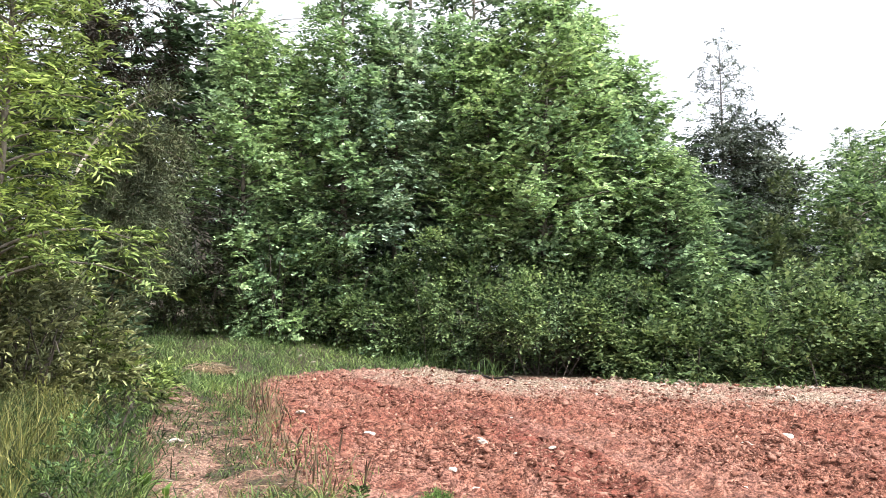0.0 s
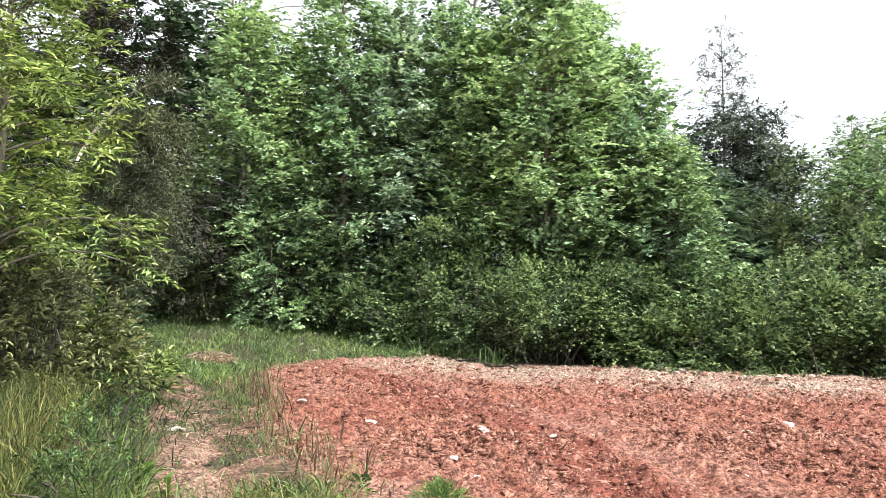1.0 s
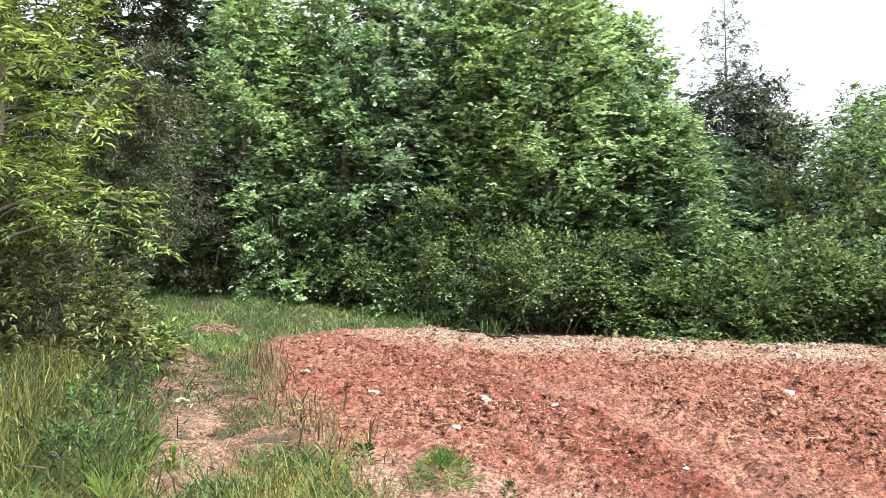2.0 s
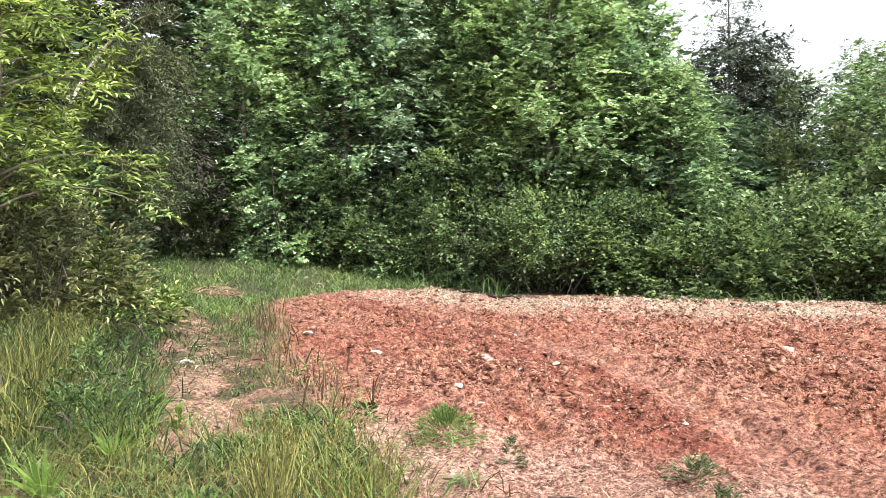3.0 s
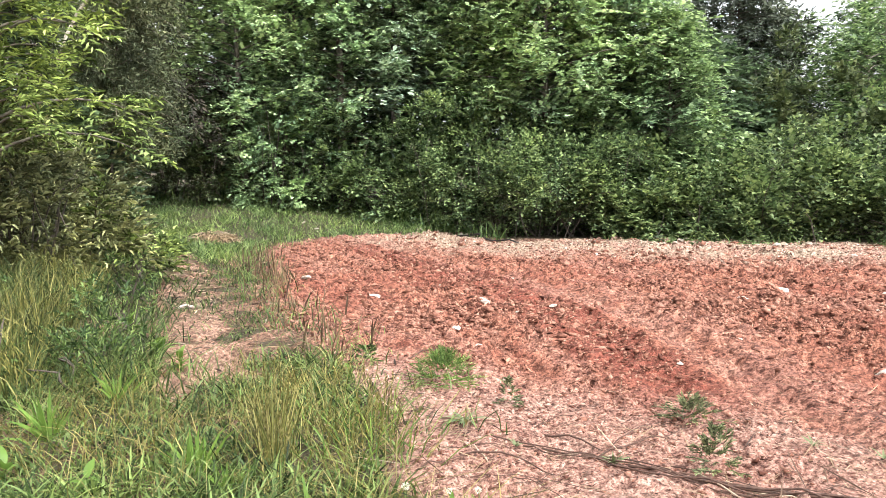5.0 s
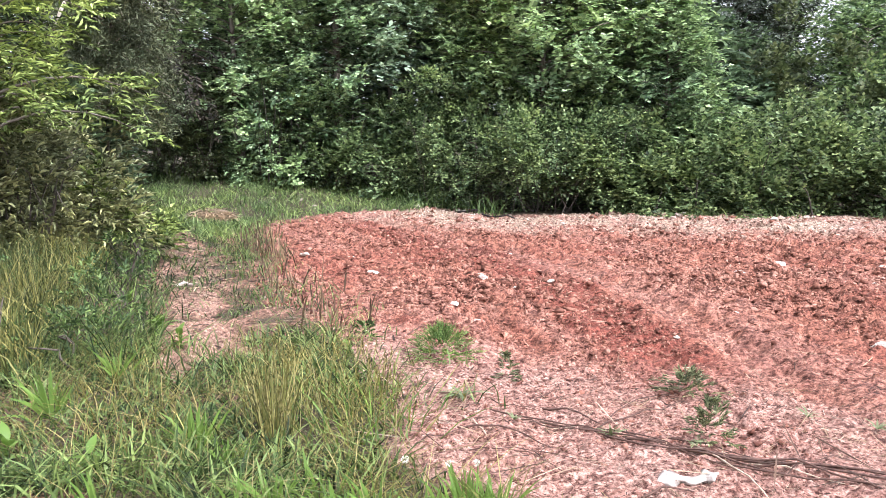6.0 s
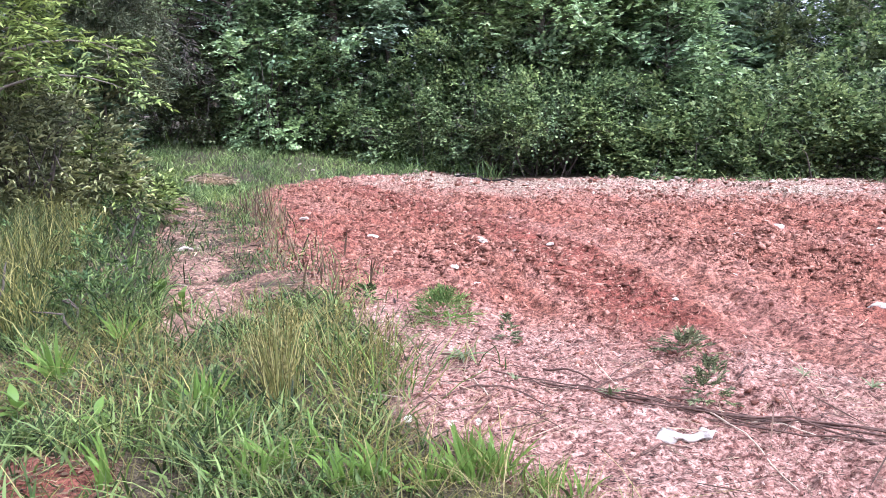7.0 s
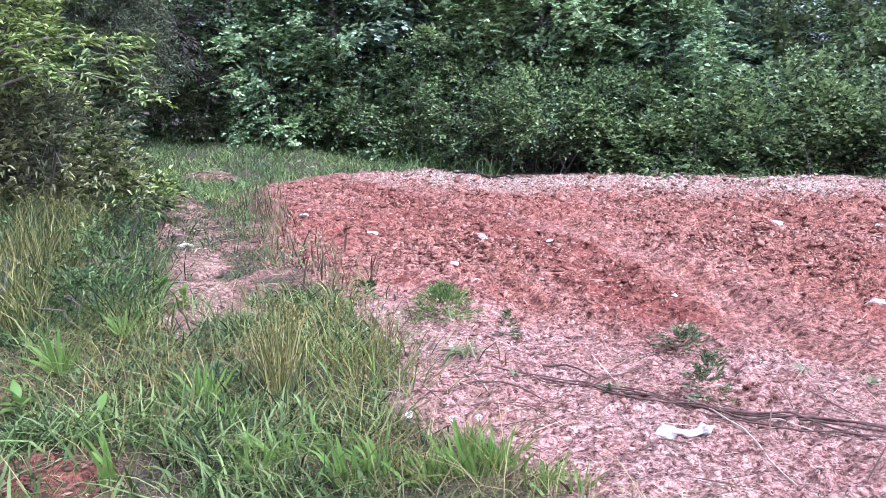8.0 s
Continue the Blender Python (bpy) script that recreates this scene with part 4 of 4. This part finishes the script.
# ---------------------------------------------------------------- clods and stones
def lump_arrays(rng, n):
    """Unit lumps of five corners pushed about: vertices n x 5 x 3 and faces."""
    a = np.array([0, 2.1, 4.2])
    base = np.concatenate([np.stack([0.55 * np.cos(a), 0.55 * np.sin(a), 0 * a], 1), [[0, 0, 0.5], [0, 0, -0.5]]])
    return base[None] + rng.normal(0, 0.22, (n, 5, 3)), np.array([[0, 1, 3], [1, 2, 3], [2, 0, 3], [1, 0, 4], [2, 1, 4], [0, 2, 4]])


def clods(name, rng, P, size, mat, label):
    n = len(P)
    V, F = lump_arrays(rng, n)
    size = np.asarray(size)[:, None] * rng.uniform(0.5, 1.6, (n, 3)) * [1.25, 1.25, 0.75]
    V = V * size[:, None]
    a = rng.uniform(0, 6.28, n)
    c, s = np.cos(a)[:, None], np.sin(a)[:, None]
    V = np.stack([V[..., 0] * c - V[..., 1] * s, V[..., 0] * s + V[..., 1] * c, V[..., 2]], -1) + P[:, None] - [0, 0, 0.1] * size[:, None]
    stuff(name, mesh_of(name, V, (np.arange(n)[:, None, None] * 5 + F[None]).reshape(-1, 3), mat), label, "soil")


def crumbly(x, y, t):
    u = track(x, y)
    row = 0.4 + 0.6 * smooth(0.4, 0.58, fbm(u * 2.6, y * 0.35, 37, 3))
    row = np.maximum(row, 1.3 * smooth(-1.4, -1.0, u) * smooth(-0.1, -0.35, u))
    row = row * (1 - 0.75 * smooth(4.0, 1.5, toe(x) - y))
    return row * (1 - worn_path(x, y)) * smooth(-0.35, 0.1, x - field_edge(y)) * (np.abs(x) < 0.7 + 0.6 * y) * (1 - t) * (0.35 + 0.65 * tuffet(x, y, 1.4, 23)) * (0.3 + 0.7 * smooth(5.4, 6.6, y + 0.75 * x)) * (y < toe(x)) * (0.1 + 0.9 * smooth(0.15, 0.5, np.abs(track(x, y))))


P = np.concatenate([scatter(rng, 155000, -2.5, 6.0, 3.6, 9.0, crumbly), scatter(rng, 105000, -4.0, 10.0, 9.0, 17.5, crumbly)])
clods("soil_clods", rng, P, (0.015 + 0.042 * rng.uniform(0, 1, len(P)) ** 3) * (0.62 + 0.72 * smooth(5.0, 10, P[:, 1])), CLOD, "crumbled red clay clods on the field")
P = scatter(rng, 42000, -0.7, 3.3, 2.4, 5.8, lambda x, y, t: (1 - t) * (0.25 + 0.75 * tuffet(x, y, 2.8, 29)) * smooth(6.4, 5.4, y + 0.75 * x))
clods("near_crumbs", rng, P, 0.006 + 0.02 * rng.uniform(0, 1, len(P)) ** 2.5, CLOD_NEAR, "small dry crumbs of clay on the trodden soil")
P = scatter(rng, 36000, -4.0, 11.0, 9.0, 18.0, lambda x, y, t: (1 - t) * smooth(4.8, 1, toe(x) - y) * (y < toe(x) + 0.2))
clods("dry_clods", rng, P, 0.015 + 0.045 * rng.uniform(0, 1, len(P)) ** 3, CLOD_DRY, "pale dry clods along the far edge of the field")


def stone_mesh(seed, mat, flat=0.55):
    r = np.random.default_rng(seed)
    bm = bmesh.new()
    bmesh.ops.create_icosphere(bm, subdivisions=2, radius=0.5)
    for v in bm.verts:
        c = v.co.copy()
        v.co *= 0.75 + 0.5 * noise.noise(c * 2.3 + Vector((seed * 3.1, 0, 0)))
        v.co.z *= flat
        v.co.x *= 1.25
    me = bpy.data.meshes.new("stone")
    bm.to_mesh(me)
    bm.free()
    me.materials.append(mat)
    return me


STONES = [stone_mesh(i, STONE, 0.4 + 0.1 * (i % 3)) for i in range(6)]


def stone(x, y, size, turn, i, label="pale quartz stone lying on the red soil"):
    ob = tagged(new("stone", STONES[i % 6]), label, "stone", "pale stones on the field")
    ob.location = (x, y, height(x, y) + 0.12 * size)
    ob.rotation_euler = (0.2 * math.sin(i), 0.15 * math.cos(2 * i), turn)
    ob.scale = (size, size, size)


for i, (x, y, size) in enumerate(((-0.83, 9.5, 0.17), (0.4, 8.75, 0.17), (1.12, 8.5, 0.09), (2.85, 8.85, 0.16), (3.26, 8.95, 0.2), (3.88, 9.35, 0.14), (4.83, 8.9, 0.2), (0.09, 7.3, 0.09), (0.28, 6.88, 0.14), (-1.9, 11.0, 0.14), (1.71, 5.9, 0.06), (3.05, 5.58, 0.12), (-2.89, 8.95, 0.24))):
    stone(x, y, 1.0 * size, i * 1.7, i)
r = random.Random(5)
for i in range(70):
    x = r.uniform(-3, 9)
    stone(x, float(toe(x)) - abs(r.gauss(0, 1.3)) - 0.2, r.uniform(0.04, 0.15) * r.uniform(0.6, 1.2), r.uniform(0, 6), i, "pale stone at the far edge of the field")
for i in range(24):
    stone(r.uniform(-1.5, 8), r.uniform(5.5, 13), r.uniform(0.03, 0.08), r.uniform(0, 6), i)


# ---------------------------------------------------------------- sticks
def stick(name, label, a, b, rad, seed, mat, sag=0.05, up=0.02, group="dead sticks on the soil"):
    r = np.random.default_rng(seed)
    a, b = np.array(a, float), np.array(b, float)
    q = np.linspace(0, 1, 9)
    side = np.array([-(b - a)[1], (b - a)[0]])
    xy = a + (b - a) * q[:, None] + side * (sag * np.sin(np.pi * q) + 0.012 * np.cumsum(r.normal(0, 1, 9)))[:, None]
    z = soil(xy[:, 0], xy[:, 1])[0]
    z = np.maximum(np.convolve(np.pad(z, 1, mode="edge"), [0.33, 0.34, 0.33], "valid"), z) + rad * 0.6 + up * np.sin(np.pi * q)
    c = np.array([xy[0, 0], xy[0, 1], z[0]])
    me = tubes("stick", [np.stack([xy[:, 0], xy[:, 1], z], 1) - c], [rad * (1 - 0.5 * q)], mat, 6)
    ob = tagged(new(name, me), label, "stick", group)
    ob.location = c


for i, (a, b, rad, bend) in enumerate((
        ((0.24, 4.42), (1.0, 3.87), 0.006, 0.05), ((0.5, 4.27), (1.36, 3.6), 0.007, 0.03), ((0.62, 4.2), (1.6, 3.42), 0.008, -0.02), ((0.9, 3.95), (1.95, 3.22), 0.009, 0.02),
        ((1.0, 3.86), (2.3, 3.06), 0.009, 0.03), ((1.1, 3.8), (2.5, 3.0), 0.008, -0.01), ((1.25, 3.64), (2.2, 3.16), 0.007, -0.03), ((1.4, 3.58), (2.6, 3.02), 0.008, 0.02),
        ((0.4, 4.3), (0.85, 3.98), 0.005, -0.06), ((0.7, 4.12), (1.2, 3.74), 0.006, 0.06), ((-0.17, 3.97), (0.1, 4.13), 0.006, -0.04), ((0.08, 4.14), (0.5, 3.86), 0.008, 0.08),
        ((0.54, 4.48), (0.79, 4.16), 0.009, 0.07), ((0.78, 4.12), (1.36, 4.52), 0.006, -0.05), ((0.88, 4.28), (1.3, 4.68), 0.005, 0.04), ((0.81, 3.25), (1.05, 3.33), 0.008, 0.02),
        ((-0.05, 4.3), (0.35, 4.22), 0.004, 0.1), ((0.3, 3.8), (0.55, 3.45), 0.004, 0.05), ((0.1, 3.86), (0.7, 3.7), 0.004, -0.05), ((0.5, 4.6), (0.75, 4.75), 0.004, 0.1),
        ((1.5, 3.45), (1.9, 3.5), 0.004, 0.12), ((0.25, 4.6), (0.55, 4.42), 0.004, -0.1), ((1.1, 3.95), (1.6, 3.62), 0.005, -0.08), ((-0.3, 6.3), (0.05, 6.6), 0.007, 0.05))):
    stick("stick", "thin dark dead stick lying on the dry soil", a, b, 0.8 * rad, 300 + i, STICK, bend)
stick("stalk", "long pale dry stalk lying on the soil", (1.17, 3.92), (1.26, 2.86), 0.005, 330, STRAW_STEM, 0.04)
stick("stalk", "long pale dry stalk lying on the soil", (1.3, 3.72), (1.75, 3.3), 0.004, 331, STRAW_STEM, -0.03)
stick("stalk", "pale dry stalk lying on the soil", (0.2, 4.05), (0.05, 4.4), 0.004, 332, STRAW_STEM, -0.03)
stick("black_branch", "long black branch lying along the foot of the bushes", (0.15, 17.1), (1.4, 15.7), 0.03, 340, PIPE, 0.01, 0.07)


def straw_heap(x, y):
    r = np.random.default_rng(350)
    root = thing("straw_heap", (x, y, height(x, y)), "small flat heap of pale dry straw in the grass", "straw")
    n = 900
    a, d = r.uniform(0, 6.28, n), np.sqrt(r.uniform(0, 1, n))
    P = np.stack([0.5 * d * np.cos(a), 0.35 * d * np.sin(a), 0.2 * (1 - d * d) * r.uniform(0.3, 1, n)], 1)
    A = np.stack([np.cos(a + r.normal(0, 1, n)), np.sin(a + r.normal(0, 1, n)), r.normal(-0.1, 0.2, n)], 1)
    mass("straw", leaf_mesh("straw", P, A, np.array([0, 0, 1.0]) + r.normal(0, 0.4, (n, 3)), r.uniform(0.08, 0.2, n), 0.12, THATCH, 0, 0.1), root)


straw_heap(-4.37, 15.2)


# bleached, crumpled, bone-like piece near the camera
def bleached_lump(x, y):
    """A knobbly shaft with a swollen, hollowed end and a thinner, split one."""
    n, sides = 22, 14
    q = np.linspace(0, 1, n)
    spine = np.stack([0.29 * (q - 0.5), 0.012 * np.sin(5 * q), 0.016 + 0.012 * np.sin(7 * q + 0.5)], 1)
    girth = 0.018 + 0.016 * np.exp(-((q - 0.22) / 0.2) ** 2) + 0.009 * np.exp(-((q - 0.85) / 0.1) ** 2)
    girth *= np.minimum(1, 6 * np.minimum(q, 1 - q) + 0.15)
    V = []
    for i in range(n):
        for j in range(sides):
            a = 2 * math.pi * j / sides
            c = Vector((spine[i, 0] * 22, math.cos(a) * 1.2, math.sin(a) * 1.2))
            k = girth[i] * (1 + 0.9 * noise.noise(c) + 0.6 * noise.noise(c * 2.7))
            V.append((spine[i, 0] + 0.012 * noise.noise(c * 1.7), spine[i, 1] + 1.3 * k * math.cos(a), spine[i, 2] + 0.7 * k * math.sin(a)))
    a = np.arange(n - 1)[:, None] * sides + np.arange(sides)[None]
    b = np.arange(n - 1)[:, None] * sides + (np.arange(sides)[None] + 1) % sides
    me = mesh_of("bleached_piece", V, np.stack([a, b, b + sides, a + sides], -1).reshape(-1, 4), WHITE, True)
    ob = tagged(new("bleached_piece", me), "white bleached gnarled bone-like piece lying on the dry soil", "driftwood")
    ob.location = (x, y, height(x, y) + 0.012)
    ob.rotation_euler = (0, 0, radians(14))


bleached_lump(1.05, 3.42)


# ---------------------------------------------------------------- single plants
def tuft(name, label, x, y, count, tall, wide, mat, seed, spread=0.08, lean=0.4, curl=0.6, heads=False, group="grass tufts"):
    r = np.random.default_rng(seed)
    root = thing(name, (x, y, height(x, y) - 0.01), label, "grass", group)
    P = np.concatenate([r.normal(0, spread, (count, 2)), np.zeros((count, 1))], 1)
    hts = tall * r.uniform(0.4, 1.1, count)
    az = np.arctan2(P[:, 1], P[:, 0]) + r.normal(0, 0.6, count)
    mass("grass_growth", blades("grass_growth", r, P, hts, wide * r.uniform(0.7, 1.2, count), mat, lean, curl, az), root)
    if heads:
        m = count // 2
        tops = P[:m] * 1.6 + np.stack([r.normal(0, 0.05, m), r.normal(0, 0.05, m), hts[:m] * 1.05], 1)
        mass("stem_growth", tubes("stem_growth", [np.stack([p * [1, 1, 0], (p * [1, 1, 0] + q) / 2 + [0, 0, 0.01], q]) for p, q in zip(P[:m], tops)], [(0.002, 0.0018, 0.0013)] * m, DRY_GRASS, 4), root)
        B = np.repeat(tops, 10, 0) - np.array([0, 0, 1.0]) * np.tile(np.linspace(0, 0.09, 10), m)[:, None]
        A = r.normal(0, 0.35, B.shape) + [0, 0, 1.0]
        mass("seed_fluff", leaf_mesh("seed_fluff", B, A, r.normal(0, 1, B.shape), 0.025, 0.3, DRY_GRASS, 0, 0), root, "straw-coloured seed heads")
    return root


tuft("tall_grass_clump", "tall clump of ripening grass with straw-coloured stems", -0.9, 4.1, 84, 0.52, 0.006, STALK, 401, 0.06, 0.1, 0.22, True)
tuft("tall_grass_clump", "clump of greenish grass gone to seed", -0.47, 4.18, 60, 0.3, 0.009, GRASS_BRIGHT, 402, 0.15, 0.45, 0.5, True)
tuft("tall_grass_clump", "clump of greenish grass gone to seed", -0.74, 4.68, 40, 0.4, 0.006, STALK, 403, 0.14, 0.4, 0.4, True)
tuft("tall_grass_clump", "clump of greenish grass gone to seed", -0.42, 4.65, 36, 0.3, 0.007, GRASS_BRIGHT, 404, 0.12, 0.4, 0.5, True)


BLADES = [blades("blade", np.random.default_rng(410 + i), np.zeros((1, 3)), 1.0, 0.085, GRASS_BRIGHT, 0.1 + 0.06 * i, 0.1 + 0.12 * i, np.zeros(1)) for i in range(4)]


def broad_tuft(x, y, count, tall, seed):
    r = np.random.default_rng(seed)
    root = thing("grass_tuft", (x, y, height(x, y) - 0.01), "lush bright green tuft of broad-bladed grass", "grass", "grass tufts")
    for i in range(count):
        ob = part("blade", BLADES[i % 4], root)
        a, d, s = r.uniform(0, 6.28), abs(r.normal(0, 0.055)), tall * r.uniform(0.5, 1.15)
        ob.location = (d * math.cos(a), d * math.sin(a), 0)
        ob.rotation_euler = (r.normal(0, 0.15), r.normal(0.05, 0.2), a + r.normal(0, 0.4))
        ob.scale = (s, s, s)


def broad_weed(name, label, x, y, count, long, width, mat, seed, lift=0.5, stem=0.0, group="weeds"):
    """A rosette or tufted weed: every broad leaf is a part of its own."""
    r = np.random.default_rng(seed)
    root = thing(name, (x, y, height(x, y)), label, "weed", group)
    q = np.linspace(0, 1, 6)
    w = long * width * np.sin(np.pi * (0.08 + 0.92 * q) ** 0.8) * 0.5
    c = np.stack([long * q, 0 * q, long * (0.35 * q - 0.45 * q * q)], 1)
    V = np.concatenate([c + np.stack([0 * q, w, 0.25 * w], 1), c, c + np.stack([0 * q, -w, 0.25 * w], 1)])
    a = np.arange(5)[:, None]
    me = mesh_of("leaf", V, np.concatenate([a + [0, 6, 7, 1], a + [6, 12, 13, 7]]), mat, True)
    stalk = root
    if stem:
        stalk = part("stem", tubes("stem", [np.array([[0, 0, -0.01], [0.01, 0, stem * 0.6], [0.02, 0.01, stem]])], [(0.006, 0.005, 0.003)], GRASS, 5), root)
    for i in range(count):
        ob = part("leaf", me, stalk)
        s = r.uniform(0.6, 1.1)
        ob.rotation_euler = (r.normal(0, 0.2), -lift * r.uniform(0.2, 1.3), i * 2.399 + r.normal(0, 0.3))
        ob.location = (0, 0, 0.01 + stem * (i / count))
        ob.scale = (s, s, s)
    return root


for i, (x, y, h, n) in enumerate(((-0.1, 3.08, 0.2, 40), (0.09, 3.12, 0.22, 46), (0.19, 3.17, 0.2, 36), (0.05, 3.3, 0.18, 30), (-0.73, 3.23, 0.22, 34), (-0.42, 3.05, 0.24, 40), (-0.29, 3.09, 0.24, 36), (-0.55, 3.35, 0.2, 26), (-0.83, 3.13, 0.22, 30),
                                  (-1.42, 3.17, 0.26, 14), (-1.3, 4.0, 0.26, 30), (-1.05, 3.75, 0.2, 26), (-2.3, 4.6, 0.3, 30), (-2.2, 5.3, 0.26, 26), (0.36, 3.0, 0.14, 30), (0.5, 2.95, 0.12, 24))):
    broad_tuft(x, y, n, 0.92 * h, 420 + i)
broad_weed("rosette_weed", "dark flat rosette weed on the bare soil", 0.1, 4.72, 16, 0.17, 0.13, OLIVE, 501, 0.3)
broad_weed("rosette_weed", "small grey-green rosette weed on the bare soil", 1.9, 4.14, 12, 0.09, 0.12, OLIVE, 502, 0.5)
broad_weed("rosette_weed", "small grey-green rosette weed on the bare soil", 2.17, 3.96, 12, 0.09, 0.12, OLIVE, 503, 0.5)
broad_weed("rosette_weed", "small green weed among dead sticks", 0.36, 4.25, 10, 0.07, 0.18, OLIVE, 504, 0.6)
broad_weed("rosette_weed", "small green weed among dead sticks", 0.83, 3.99, 14, 0.11, 0.12, OLIVE, 505, 0.8)
for i, (x, y, n, ln) in enumerate(((-2.35, 6.6, 14, 0.17), (-2.05, 6.15, 12, 0.13), (-2.6, 5.9, 13, 0.15), (-0.7, 5.7, 8, 0.1), (-3.0, 7.6, 13, 0.16), (-1.7, 3.7, 7, 0.14), (-2.2, 3.9, 8, 0.16))):
    broad_weed("broadleaf_weed", "broad-leaved green weed beside the grass", x, y, n, ln, 0.4, GRASS_BRIGHT, 520 + i, 0.7, 0.12)


def feather_weed(name, label, x, y, rad, tall, shoots, leaf, mat, seed, width=0.12):
    r = np.random.default_rng(seed)
    root = thing(name, (x, y, height(x, y)), label, "weed", "weeds")
    az = r.uniform(0, 6.28, shoots)
    f = r.uniform(0, 1, shoots)
    out = rad * 0.75 * np.sqrt(r.uniform(0, 1, shoots)) * (1 - 0.8 * f)
    B = np.stack([np.cos(az) * out, np.sin(az) * out, 0.01 + tall * 0.6 * f], 1)
    D = np.stack([np.cos(az), np.sin(az), 0.25 + 2.4 * f ** 2], 1) + r.normal(0, 0.5, (shoots, 3)) * [1, 1, 0.3]
    ln = rad * (0.6 - 0.2 * f) * r.uniform(0.6, 1.2, shoots)
    P, A, N, L = sprays(r, B, D, ln, 12, leaf, 0.6, 0.25, 0.8)
    mass("leafage", leaf_mesh("leafage", P, A, N, L, width, mat), root)
    mass("stem_growth", tubes("stem_growth", [np.stack([b, b + 0.5 * l * d, b + l * d]) for b, d, l in zip(B, unit(D), ln)], [(0.0022, 0.0016, 0.0008)] * shoots, mat, 4), root)


feather_weed("feathery_weed", "low feathery green weed growing on the bare soil", -0.03, 5.62, 0.3, 0.24, 170, 0.024, FEATHER, 601, 0.28)
feather_weed("feathery_weed", "thin upright weed with dull narrow leaves", 1.3, 3.86, 0.14, 0.36, 60, 0.028, OLIVE, 602, 0.22)
feather_weed("feathery_weed", "thin upright weed with dull narrow leaves", 1.42, 4.66, 0.2, 0.14, 60, 0.028, OLIVE, 603, 0.22)
feather_weed("feathery_weed", "thin upright weed with dull narrow leaves", 0.38, 5.05, 0.09, 0.26, 26, 0.03, OLIVE, 604, 0.2)
feather_weed("feathery_weed", "thin upright green weed at the grass edge", -0.62, 6.2, 0.12, 0.22, 16, 0.04, GRASS, 605, 0.3)


def clover_flower(x, y, h):
    r = np.random.default_rng(int(100 * x + 1000 * y))
    root = thing("clover_flower", (x, y, height(x, y)), "white clover flower on a short stem", "flower", "white clover flowers")
    part("stem", tubes("stem", [np.array([[0, 0, -0.01], [0.004, 0, h / 2], [0, 0, h]])], [(0.0025, 0.002, 0.002)], GRASS, 5), root)
    n = unit(r.normal(0, 1, (60, 3)) + [0, 0, 0.3])
    mass("bloom", leaf_mesh("bloom", n * 0.006 + [0, 0, h + 0.006], n, r.normal(0, 1, n.shape), 0.25 * h + 0.001, 0.5, PETAL, 0.05, 0.05), root)


for x, y, h in ((-0.2, 3.62, 0.06), (0.0, 3.6, 0.035), (0.13, 3.58, 0.045)):
    clover_flower(x, y, h)
